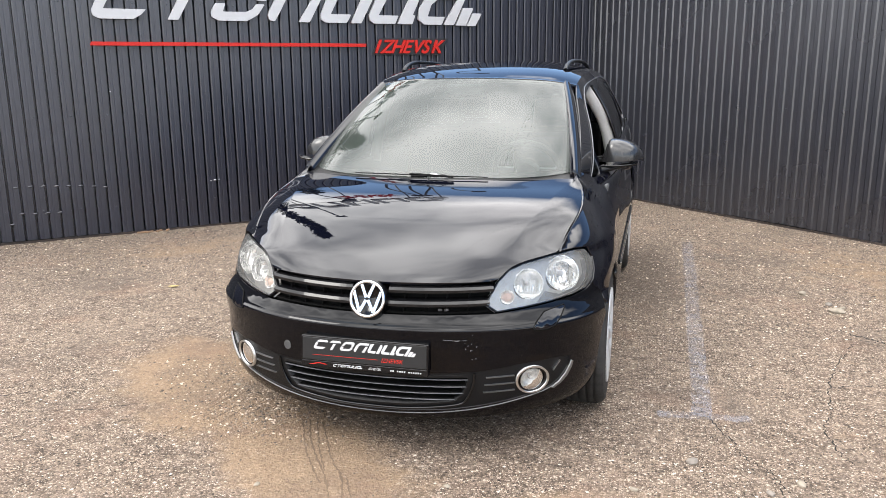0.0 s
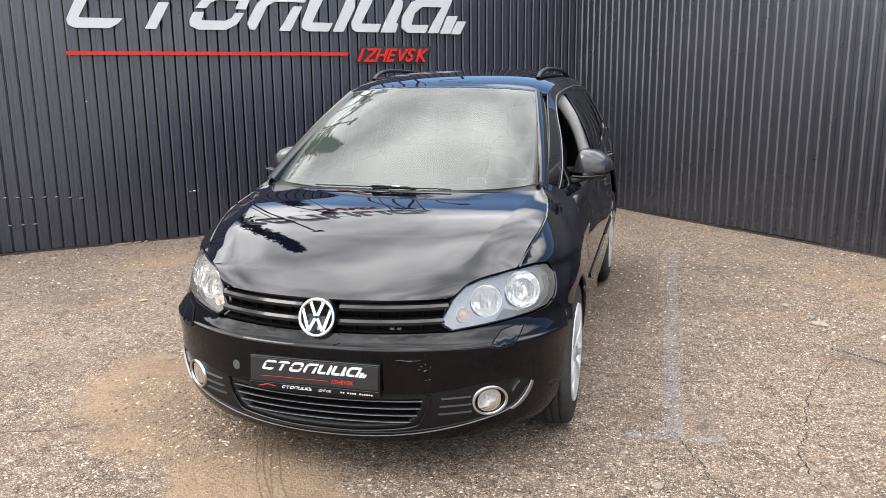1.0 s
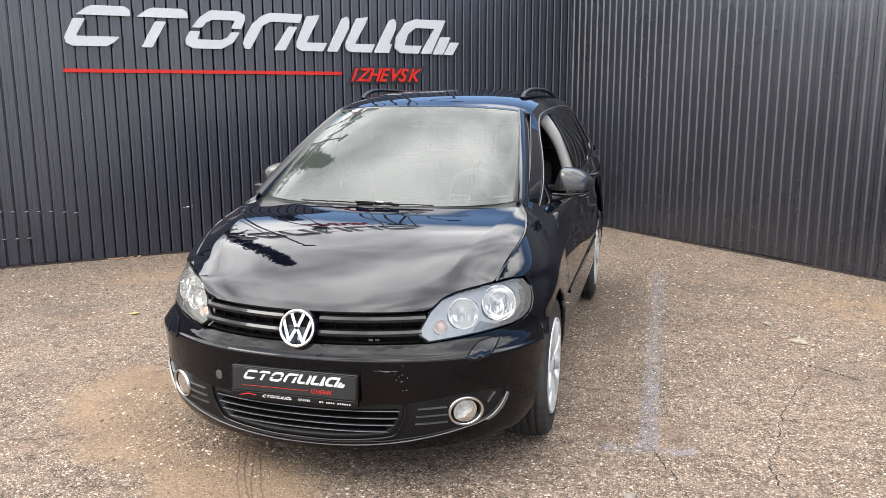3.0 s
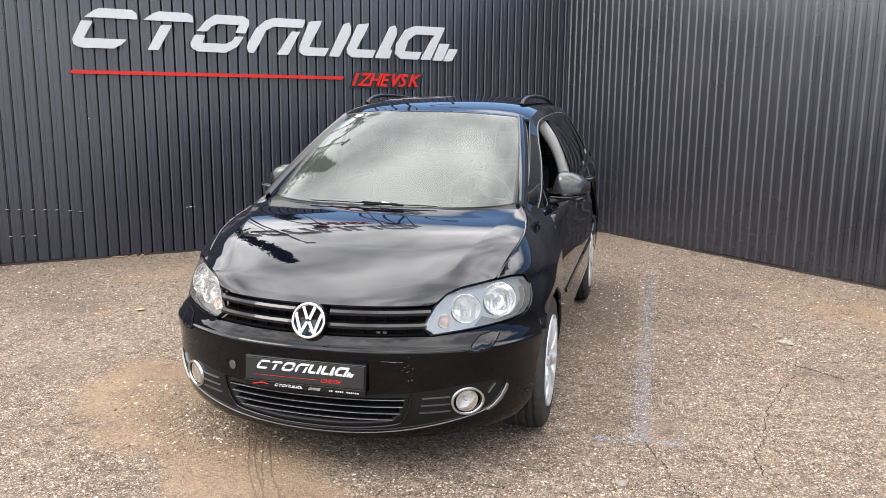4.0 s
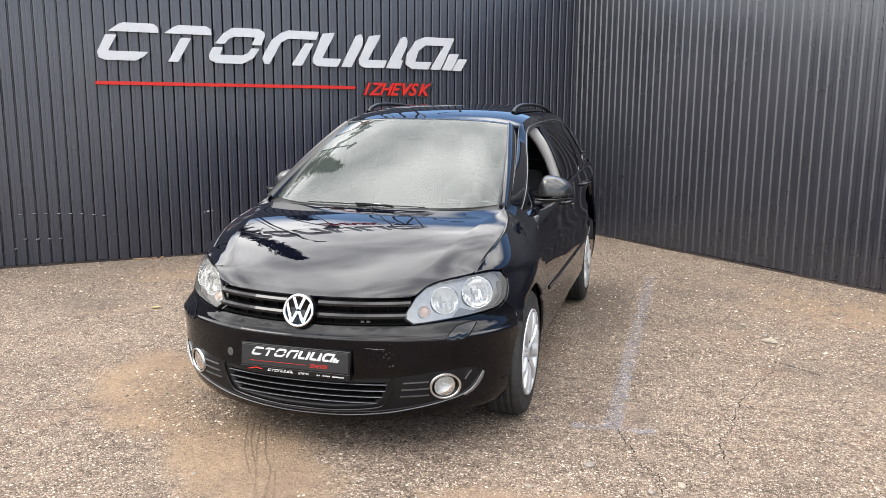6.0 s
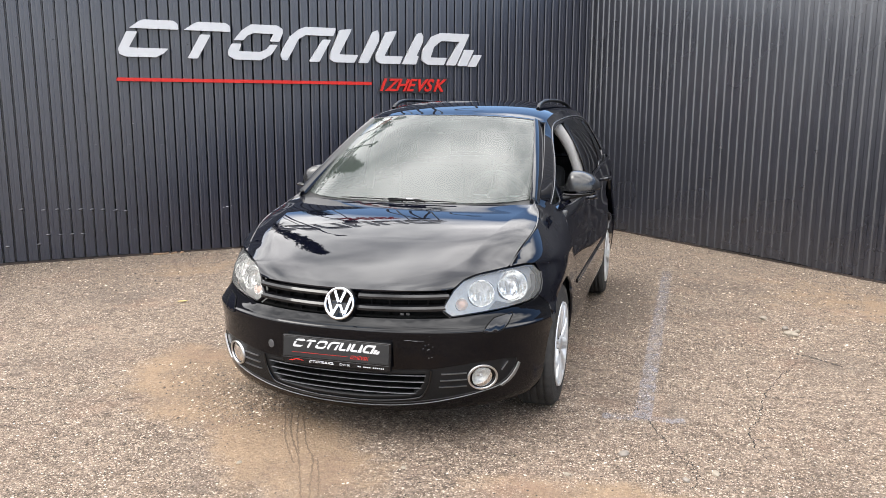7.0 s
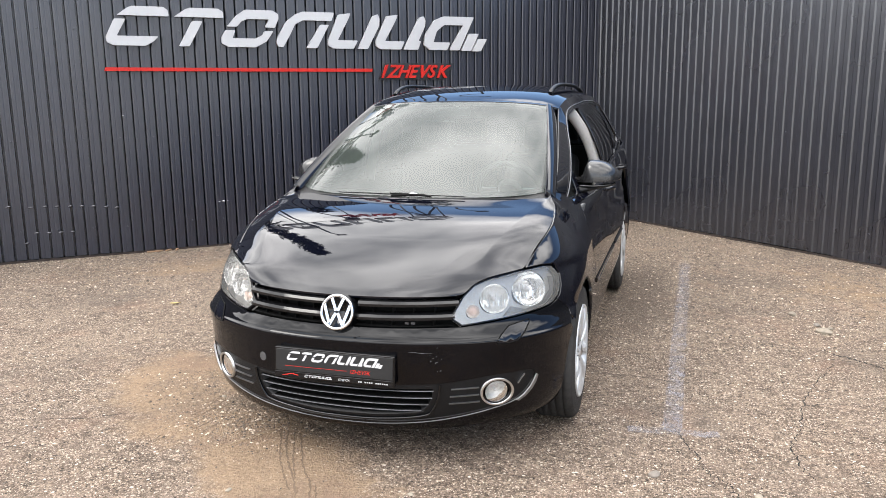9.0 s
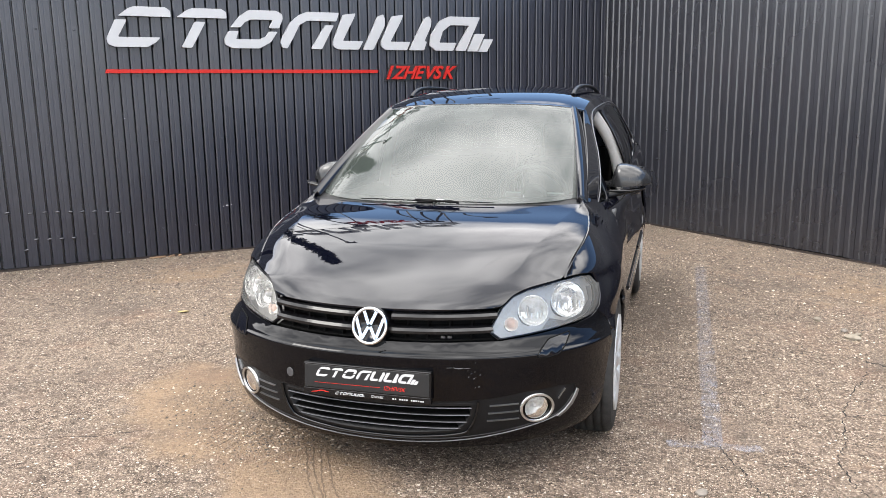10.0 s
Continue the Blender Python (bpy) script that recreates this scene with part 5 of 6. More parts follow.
cowl = sheet("cowl", lambda u, v: tuple(Vector(bonnet(u * 0.96, 0.985)).lerp(Vector(windscreen(u * 0.98, 0.03)), v) + Vector((0, 0, -0.003 - 0.002 * math.sin(v * math.pi)))), steps(-1, 1, 20), steps(-0.05, 1.05, 6), M_MATTE, car, "black scuttle panel")
tube("washer_jet", [(-0.01, 0.938, 1.008), (0.015, 0.936, 1.021), (0.05, 0.938, 1.014)], 0.0055, M_SATIN, cowl, "small bright wiper joint", 8)

# ---- tail
def tail(u, v):
    z = 0.18 + 0.90 * v
    w = shell(*sy(3.93, z))[0]
    return (w * u, 3.935 + 0.24 * (1 - abs(u) ** 3.2) - 0.05 * v * v, z)


def hatch(u, v):
    b, t = Vector(tail(u, 1.0)), Vector(roof(u, 1.0))
    p = b.lerp(t, v)
    return (p.x, p.y + 0.05 * math.sin(v * math.pi) * (1 - u * u), p.z)


panel("rear_bumper", tail, [(-1, 0), (1, 0), (1, 0.45), (-1, 0.45)], M_PAINT, car, "", 0.08, 0.02, flip=True)
panel("tailgate", tail, [(-1, 0.455), (1, 0.455), (1, 1.0), (-1, 1.0)], M_PAINT, car, "", 0.08, 0.02, flip=True)
panel("rear_window", hatch, [(-1, 0.0), (1, 0.0), (1, 1.0), (-1, 1.0)], G_TINT, car, "", 0.1, 0.0, flip=True)

# ---- inside
box_part("underbody", (-0.60, 0.50, 0.17), (0.60, 3.95, 0.30), M_DARK, car)
box_part("engine_bay", (-0.46, 0.34, 0.22), (0.46, 0.98, 0.64), M_DARK, car)
box_part("cabin_floor", (-0.80, 0.98, 0.28), (0.80, 3.9, 0.36), M_DARK, car)


def dash(u, v):
    p = Vector(windscreen(u * 0.97, 0.02))
    return (p.x, p.y + 0.02 + 0.46 * v, 0.985 - 0.03 * v * v - (0.16 * max(0, v - 0.85) / 0.15)) if v <= 1 else (p.x, p.y + 0.50, 0.985 - 0.19 - 0.5 * (v - 1))


sheet("dashboard", dash, steps(-1, 1, 16), [0, 0.2, 0.5, 0.8, 0.9, 1.0, 1.5, 2.0], M_DASH, car, "dark dashboard")
wheel_m = Matrix.Translation((0.36, 1.62, 0.965)) @ Matrix.Rotation(radians(-64), 4, "X")
spin("steering_wheel", [(0.175 + 0.016 * math.cos(a), 0.016 * math.sin(a)) for a in steps(0, 2 * math.pi, 10)], M_DASH, car, "dark steering wheel", "z", n=36, m=wheel_m)
spin("wheel_boss", [(0.0004, 0.03), (0.06, 0.025), (0.075, 0.0), (0.06, -0.03)], M_DASH, bpy.data.objects["steering_wheel"], "", "z", n=24, m=wheel_m)
for sgn in (1, -1):
    box_part("wheel_spoke", (sgn * 0.06 if sgn > 0 else -0.17, -0.018, -0.005), (0.17 if sgn > 0 else -0.06, 0.018, 0.008), M_SATIN, bpy.data.objects["steering_wheel"], "", 0.004, wheel_m)
for s in (1, -1):
    for y0, wide in ((1.95, 0.5), (2.85, 0.52)):
        seat = box_part("seat", (s * 0.37 - wide / 2, y0, 0.36), (s * 0.37 + wide / 2, y0 + 0.52, 0.62), M_SEAT, car, "dark cloth seat", 0.05)
        box_part("backrest", (-wide / 2, -0.07, 0.0), (wide / 2, 0.07, 0.60), M_SEAT, seat, "", 0.05, Matrix.Translation((s * 0.37, y0 + 0.52, 0.52)) @ Matrix.Rotation(radians(-16), 4, "X"))
        box_part("headrest", (-0.13, -0.045, 0.63), (0.13, 0.045, 0.82), M_SEAT, seat, "", 0.035, Matrix.Translation((s * 0.37, y0 + 0.52, 0.52)) @ Matrix.Rotation(radians(-14), 4, "X"))
    # pillar trim and door cards
    f = cabin(s)
    tube("pillar_trim", [Vector(f(y, h)) + Vector((-s * 0.055, 0, 0)) for y, h in ((2.34, -0.2), (2.335, 0.2), (2.29, 0.55), (2.20, 0.92))], 0.027, M_GREY, car, "light grey centre pillar trim", 8, 1.4)
    box_part("door_card", (s * 0.80 - 0.02, 1.25, 0.36), (s * 0.80 + 0.02, 3.4, 0.95), M_DASH, car, "", 0.01)
sheet("headlining", lambda u, v: tuple(Vector(roof(u * 0.96, 0.03 + v * 0.95)) + Vector((0, 0, -0.03))), steps(-1, 1, 12), steps(0, 1, 10), M_GREY, car, "pale grey headlining", flip=True)
panel("sensor_cover", windscreen, [(0.02 + 0.032 * math.cos(0.3 * k), 0.75 + 0.013 * math.sin(0.3 * k)) for k in range(21)], M_DASH, screen, "small grey sensor cover behind the glass", 0.02, 0.0, -0.004)
box_part("inner_mirror", (-0.11, 1.70, 1.375), (0.11, 1.725, 1.43), M_DASH, car, "dark inner mirror", 0.012)

# ---- wheels
def build_wheel():
    w = thing("wheel", (0, 0, 0), "", "")
    ra, wd = 0.316, 0.1
    prof = [(0.205, -wd), (0.24, -wd * 1.02), (0.285, -wd * 1.0), (0.303, -wd * 0.86), (0.312, -wd * 0.72)]
    for g in (-0.052, -0.018, 0.018, 0.052):
        prof += [(ra, g - 0.012), (ra, g - 0.004), (ra - 0.007, g - 0.003), (ra - 0.007, g + 0.003), (ra, g + 0.004)]
    prof += [(0.313, wd * 0.7), (0.306, wd * 0.82), (0.296, wd * 0.9), (0.293, wd * 0.93), (0.288, wd * 0.915), (0.27, wd * 0.97), (0.245, wd * 0.98), (0.225, wd * 0.93), (0.222, wd * 0.955), (0.216, wd * 0.9), (0.205, wd * 0.8)]
    spin("tyre", prof, M_TYRE, w, "worn black tyre", "x", n=56)
    rim = spin("rim", [(0.205, -0.09), (0.207, 0.072), (0.217, 0.09), (0.215, 0.101), (0.206, 0.098), (0.2, 0.08), (0.19, -0.05), (0.12, -0.055), (0.001, -0.055)], M_ALLOY, w, "silver multi-spoke wheel", "x", n=48)
    spin("dark_well", [(0.188, 0.03), (0.188, -0.04), (0.02, -0.045)], M_DARK, rim, "", "x", n=32)
    spin("hub", [(0.001, 0.096), (0.03, 0.095), (0.034, 0.089), (0.05, 0.085), (0.066, 0.073), (0.07, 0.05)], M_ALLOY, rim, "", "x", n=28)
    spin("hub_cap", [(0.001, 0.1), (0.024, 0.099), (0.028, 0.093)], M_SATIN, rim, "", "x", n=24)
    for k in range(10):
        bm = bmesh.new()
        rows = []
        for r, ww, d in ((0.045, 0.011, 0.084), (0.08, 0.0135, 0.093), (0.12, 0.0175, 0.099), (0.165, 0.0235, 0.101), (0.207, 0.035, 0.096)):
            a = radians(36 * k)
            row = []
            for off, dd in ((-1, -0.03), (-0.85, -0.004), (-0.45, 0.003), (-0.12, 0.0015), (0, -0.004), (0.12, 0.0015), (0.45, 0.003), (0.85, -0.004), (1, -0.03)):
                row.append(bm.verts.new((d + dd, r * math.cos(a) - off * ww * math.sin(a), r * math.sin(a) + off * ww * math.cos(a))))
            rows.append(row)
        for p, q in zip(rows, rows[1:]):
            for i in range(8):
                bm.faces.new((p[i], p[i + 1], q[i + 1], q[i]))
        bmesh.ops.recalc_face_normals(bm, faces=bm.faces)
        part("spoke", bm, M_ALLOY, rim, smooth=True)
    for k in range(5):
        a = radians(72 * k + 36)
        bolt = bmesh.new()
        bmesh.ops.create_cone(bolt, segments=8, radius1=0.010, radius2=0.009, depth=0.02, cap_ends=True, matrix=Matrix.Translation((0.078, 0.052 * math.cos(a), 0.052 * math.sin(a))) @ Matrix.Rotation(radians(90), 4, "Y"))
        part("wheel_bolt", bolt, M_DARK, rim)
    return w


first = build_wheel()
for s, hub in ((1, HUB_F), (1, HUB_R), (-1, HUB_F), (-1, HUB_R)):
    m = Matrix.Translation((s * 0.775, hub, HUB_Z)) @ Matrix.Rotation(0 if s > 0 else math.pi, 4, "Z") @ Matrix.Rotation(radians(20 if hub < 2 else 50), 4, "X")
    w = first if (s > 0 and hub == HUB_F) else copy_thing(first, m)
    w.matrix_basis = m
    w.parent = car
    w.matrix_parent_inverse = car.matrix_basis.inverted()
    tagged(w, "silver multi-spoke wheel with a dusty tyre")


# ---------------------------------------------------------------- beyond the fence
def foliage_material():
    m = principled("spruce_needles", (0.028, 0.05, 0.022), 0.7, grain=0.5, scale=8)
    return m


M_NEEDLE = foliage_material()
M_BARK = principled("spruce_bark", (0.09, 0.065, 0.045), 0.9, grain=0.4, scale=30, bump=0.4, bump_scale=40)
M_POLE = principled("grey_pole_steel", (0.12, 0.12, 0.12), 0.6, grain=0.3, scale=20)


def spruce(x, y, height, spread, seed):
    """A spruce: a tapered trunk and whorls of drooping boughs with needled twigs."""
    rng = random.Random(seed)
    tree = thing("spruce_tree", (x, y, 0), "tall dark green spruce tree behind the fence", "tree", "spruces behind the fence")
    tube("trunk", [(x, y, -0.05), (x + 0.03, y, height * 0.5), (x, y, height)], (height * 0.018, 0.015), M_BARK, tree, "", 8)
    vs, fs = [], []

    def blade(p, d, length, width):
        side = d.cross(Vector((rng.uniform(-0.5, 0.5), rng.uniform(-0.5, 0.5), 1))).normalized() * width
        k = len(vs)
        vs.extend([p - side, p + side, p + d * length * 0.6 + side * 0.7, p + d * length, p + d * length * 0.6 - side * 0.7])
        fs.append((k, k + 1, k + 2, k + 3, k + 4))

    z = height * 0.12
    while z < height * 0.985:
        f = 1 - z / height
        reach = spread * (f ** 0.85) + 0.12
        n = 5 + int(7 * f)
        turn = rng.uniform(0, 6.28)
        for k in range(n):
            w = turn + 6.283 * k / n + rng.uniform(-0.25, 0.25)
            r = reach * rng.uniform(0.7, 1.12)
            d = Vector((math.cos(w), math.sin(w), 0))
            m_steps = max(3, int(r / 0.22))
            for q in range(m_steps):
                t = (q + 0.6) / m_steps
                p = Vector((x, y, z)) + d * r * t + Vector((0, 0, r * (0.10 * t - 0.42 * t * t)))
                for sd in (-1, 1, 0, -1, 1):
                    a = w + sd * rng.uniform(0.5, 1.1)
                    dd = Vector((math.cos(a), math.sin(a), rng.uniform(-0.55, 0.1))).normalized()
                    blade(p, dd, (0.16 + 0.30 * (1 - t)) * rng.uniform(0.7, 1.3), 0.035 + 0.03 * (1 - t))
        z += (0.30 + 0.34 * f) * rng.uniform(0.8, 1.2)
    hang(new("crown", mesh_from("crown", vs, fs, M_NEEDLE, False)), tree)


for args in ((-7.9, 8.1, 13.8, 2.1, 3), (-6.5, 11.0, 7.9, 1.5, 6), (-10.8, 5.6, 8.6, 1.9, 8)):
    spruce(*args)

# a second sign on posts above the fence, its base rising along its length, with lamps on bent arms
high = thing("roof_sign", sign_point(1.6, 0, 0), "white slanted shapes over a red word on posts above the fence", "sign")
HI_U, HI_K, HI_RISE = -0.25, 0.9, 0.2


def high_base(u):
    return 3.92 + HI_RISE * (u - HI_U)


for pts in SLANTED:
    ring = [(HI_U + u * HI_K, high_base(HI_U + u * HI_K) + z * HI_K) for u, z in pts]
    plate_shape("slanted_shape", ring, M_WHITE, high, 0.0, off=-0.03, thick=0.1, rounding=0.01)
pen = 1.66
for ch, wd in zip("IZHEVSK", (0.07, 0.128, 0.145, 0.125, 0.13, 0.128, 0.13)):
    m = frame_w.copy()
    m.translation = sign_point(pen, high_base(pen) - 0.34, 0.02)
    lettering("letter", ch, 0.29, M_RED, m, high, shear=0.42, depth=0.02, weight=0.008)
    pen += wd
for u in (0.1, 1.0, 1.9, 2.8, 3.3):
    tube("sign_post", [sign_point(u, WALL_H - 0.1, -0.07), sign_point(u, high_base(u) + 0.28, -0.07)], 0.014, M_POLE, high, "", 6)
for z in (0.03, 0.3):
    tube("sign_rail", [sign_point(HI_U + 0.05, high_base(HI_U) + z, -0.045), sign_point(3.35, high_base(3.3) + z, -0.045)], 0.009, M_POLE, high, "", 6)
tube("sign_rail", [sign_point(1.5, high_base(1.5) - 0.24, -0.045), sign_point(2.85, high_base(2.85) - 0.24, -0.045)], 0.009, M_POLE, high, "", 6)
ARMS = (
    ((1.1, 3.06, 0.0), (1.06, 3.7, 0.12), (1.16, 4.25, 0.35), (1.32, 4.72, 0.52)),
    ((1.56, 3.06, 0.0), (1.46, 3.3, 0.05), (1.6, 3.8, 0.08), (1.84, 4.2, 0.1)),
    ((2.7, 3.06, 0.0), (2.62, 3.4, 0.05), (2.74, 3.85, 0.08), (2.9, 4.3, 0.1)),
    ((3.02, 3.06, 0.0), (2.93, 3.5, 0.05), (2.93, 3.9, 0.08), (2.97, 4.35, 0.1)),
    ((3.26, 3.06, 0.0), (3.22, 3.5, 0.05), (3.1, 3.9, 0.08), (3.0, 4.35, 0.1)),
    ((3.95, 3.45, 0.0), (3.66, 3.42, 0.05), (3.52, 3.62, 0.08), (3.62, 3.82, 0.1), (3.88, 3.98, 0.12)),
)
for run in ARMS:
    run = [sign_point(*q) for q in run]
    lamp = thing("arm_lamp", run[0], "black floodlight on a bent arm above the fence", "lamp", "lamps over the fence sign")
    tube("arm", run, 0.02, M_SIGNBLACK, lamp, "", 8)
    head = Matrix.Translation(run[-1]) @ Matrix.Rotation(ANG_L, 4, "Z")
    box_part("lamp_head", (-0.1, -0.05, -0.02), (0.1, 0.05, 0.05), M_SIGNBLACK, lamp, "", 0.01, head)
tube("bracket", [sign_point(3.95, WALL_H - 0.05, -0.02), sign_point(3.95, 3.46, 0.0)], 0.02, M_SIGNBLACK, lamp, "", 8)

# poles and overhead cables
for x, y in ((3.0, 14.0), (-3.4, -10.6)):
    p = thing("utility_pole", (x, y, 0), "grey round utility pole behind the fence", "pole", "utility poles")
    tube("shaft", [(x, y, -0.05), (x, y, 6.6)], (0.11, 0.07), M_POLE, p, "", 12)
    tube("cross_arm", [(x - 0.7, y + 0.18, 6.25), (x + 0.7, y - 0.18, 6.25)], 0.035, M_POLE, p, "", 6)
for k in (-0.3, -0.22, -0.06):
    a, b = Vector((3.0 + k, 14.0 - k * 0.26, 6.3)), Vector((-3.4 + k, -10.6 - k * 0.26, 6.3))
    cab = tube("overhead_cable", [a, a.lerp(b, 0.25) + Vector((0, 0, -0.22)), a.lerp(b, 0.5) + Vector((0, 0, -0.3)), a.lerp(b, 0.75) + Vector((0, 0, -0.22)), b], 0.0017, M_SIGNBLACK, None, "", 5)
    tagged(cab, "thin black overhead cable slung between two poles", "cable", "overhead cables")

# ---------------------------------------------------------------- marks on the fence
dents = [(6.519, 0.524), (6.335, 0.506), (6.214, 0.508), (6.113, 0.503), (6.004, 0.497), (5.902, 0.492), (5.801, 0.486), (5.689, 0.472), (5.595, 0.459)]
dents += [(6.308, 0.265), (6.201, 0.258), (6.1, 0.255), (6.0, 0.253), (6.667, 0.17), (6.398, 0.174)]
for s, z in dents:
    bm = bmesh.new()
    bmesh.ops.create_uvsphere(bm, u_segments=10, v_segments=6, radius=1, matrix=TURN_L @ Matrix.Translation((s, 0.021, z)) @ Matrix.Rotation(radians(6), 4, "Y") @ Matrix.Diagonal((0.024, 0.004, 0.009, 1)))
    d = part("dent", bm, M_STEEL, None, smooth=True)
    hang(d, bpy.data.objects["wall_left"])
for s, z, r in ((4.585, 0.454, 0.012), (4.625, 0.449, 0.007), (4.545, 0.459, 0.006), (5.47, 1.335, 0.006), (5.48, 1.375, 0.004)):
    bm = bmesh.new()
    bmesh.ops.create_icosphere(bm, subdivisions=1, radius=r, matrix=TURN_L @ Matrix.Translation((s, 0.021, z)) @ Matrix.Diagonal((1.4, 0.25, 0.6, 1)))
    hang(part("scratch", bm, M_SATIN, None), bpy.data.objects["wall_left"])

for s, z, h in ((1.628, 1.68, 0.05), (1.652, 1.60, 0.035), (1.697, 1.63, 0.06), (1.66, 1.31, 0.05), (1.725, 1.285, 0.045), (1.77, 1.24, 0.03)):
    bm = bmesh.new()
    bmesh.ops.create_icosphere(bm, subdivisions=1, radius=1, matrix=TURN_R @ Matrix.Translation((s, 0.0195, z)) @ Matrix.Diagonal((0.0035, 0.0025, h, 1)))
    hang(part("scratch", bm, M_DULL, None), bpy.data.objects["wall_right"])

# ---------------------------------------------------------------- on the ground
def ribbon(name, pts, width, mat, label, category, lift=0.0015, wander=0.012, seed=1, kind="structure", ragged=0.6):
    """A thin ragged strip lying on the ground."""
    rng = random.Random(seed)
    path = smooth_line([Vector((*p, 0)) for p in pts], 14)
    vs, fs = [], []
    for i, p in enumerate(path):
        d = (path[min(i + 1, len(path) - 1)] - path[max(i - 1, 0)]).normalized()
        n = Vector((-d.y, d.x, 0))
        p = p + n * rng.uniform(-wander, wander)
        w = width * rng.uniform(1 - ragged, 1 + 0.5 * ragged) * (0.35 if i in (0, len(path) - 1) else 1)
        for k in (-1, 1):
            q = p + n * k * w / 2
            vs.append((q.x, q.y, ground_z(q.x, q.y) + lift))
    for i in range(len(path) - 1):
        fs.append((2 * i, 2 * i + 1, 2 * i + 3, 2 * i + 2))
    return tagged(new(name, mesh_from(name, vs, fs, mat)), label, category, kind=kind)


M_CRACK = principled("crack_shadow", (0.006, 0.005, 0.004), 0.95, grain=0.3, scale=60)
for k, (pts, w) in enumerate((
        ([(2.15, 1.95), (2.03, 1.64), (1.89, 1.22), (1.86, 0.94), (1.79, 0.75), (1.81, 0.54), (1.84, 0.42)], 0.0058),
        ([(1.16, 1.02), (1.21, 0.96), (1.30, 0.81), (1.39, 0.57), (1.44, 0.40), (1.53, 0.29), (1.55, 0.18), (1.52, 0.06)], 0.0058),
        ([(-2.2, 0.07), (-1.95, 0.20), (-1.81, 0.30), (-1.66, 0.40)], 0.0055),
        ([(-2.3, -0.12), (-1.9, 0.02), (-1.55, 0.12), (-1.2, 0.3)], 0.004),
        ([(1.9, 1.25), (2.15, 1.33), (2.35, 1.30)], 0.005),
        ([(2.16, 2.12), (2.28, 2.04), (2.35, 1.97), (2.4, 1.92)], 0.014),
        ([(1.0, 1.45), (1.3, 1.42), (1.6, 1.47)], 0.005),
        ([(2.3, 2.2), (2.6, 2.3), (2.9, 2.25), (3.2, 2.4)], 0.006),
        ([(1.25, 4.5), (1.5, 4.47), (1.7, 4.5)], 0.006))):
    ribbon("crack", pts, w, M_CRACK, "dark thin crack in the asphalt", "crack", seed=k + 20)


def worn_paint():
    m = principled("worn_road_paint", (0.21, 0.205, 0.225), 0.8, grain=0.2, scale=50)
    n, l = m.node_tree.nodes, m.node_tree.links
    b, out = n["Principled BSDF"], n["Material Output"]
    tc, t1, t2 = n.new("ShaderNodeTexCoord"), n.new("ShaderNodeTexNoise"), n.new("ShaderNodeTexNoise")
    t1.inputs["Scale"].default_value, t1.inputs["Detail"].default_value = 120, 5
    t2.inputs["Scale"].default_value, t2.inputs["Detail"].default_value = 14, 6
    add, ramp, mix, clear = n.new("ShaderNodeMath"), n.new("ShaderNodeValToRGB"), n.new("ShaderNodeMixShader"), n.new("ShaderNodeBsdfTransparent")
    ramp.color_ramp.elements[0].position, ramp.color_ramp.elements[1].position = 0.42, 0.60
    ramp.color_ramp.elements[1].color = (0.52, 0.52, 0.52, 1)
    l.new(tc.outputs["Object"], t1.inputs["Vector"])
    l.new(tc.outputs["Object"], t2.inputs["Vector"])
    half_ = n.new("ShaderNodeMath")
    half_.operation = "MULTIPLY"
    half_.inputs[1].default_value = 0.5
    l.new(t1.outputs["Fac"], add.inputs[0])
    l.new(t2.outputs["Fac"], add.inputs[1])
    l.new(add.outputs[0], half_.inputs[0])
    l.new(half_.outputs[0], ramp.inputs["Fac"])
    l.new(ramp.outputs["Color"], mix.inputs["Fac"])
    l.new(clear.outputs[0], mix.inputs[1])
    l.new(b.outputs[0], mix.inputs[2])
    l.new(mix.outputs[0], out.inputs["Surface"])
    return m


M_LINE = worn_paint()
ribbon("painted_line", [(1.345, 4.5), (1.335, 3.6), (1.32, 2.6), (1.308, 1.7), (1.295, 0.74)], 0.088, M_LINE, "faded bluish white parking line worn into the asphalt", "road marking", 0.002, 0.003, 5, ragged=0.12)
ribbon("painted_line", [(1.1, 0.745), (1.2, 0.755), (1.34, 0.765), (1.5, 0.775)], 0.07, M_LINE, "short faded cross stroke at the end of the line", "road marking", 0.003, 0.003, 6, ragged=0.2)

# loose chippings, thickest in front of the car and along the fence
M_CHIP = principled("stone_chip", (0.3, 0.26, 0.21), 0.85, grain=0.3, scale=200)
cn, cl = M_CHIP.node_tree.nodes, M_CHIP.node_tree.links
geo, cr = cn.new("ShaderNodeNewGeometry"), cn.new("ShaderNodeValToRGB")
chip_ramp = cr.color_ramp.elements
chip_ramp.new(0.45), chip_ramp.new(0.8)
for e, (p, c) in zip(chip_ramp, ((0.0, (0.03, 0.025, 0.02)), (0.32, (0.11, 0.083, 0.062)), (0.8, (0.21, 0.155, 0.11)), (1.0, (0.58, 0.49, 0.39)))):
    e.position, e.color = p, (*c, 1)
cl.new(geo.outputs["Random Per Island"], cr.inputs["Fac"])
cl.new(cr.outputs["Color"], cn["Principled BSDF"].inputs["Base Color"])


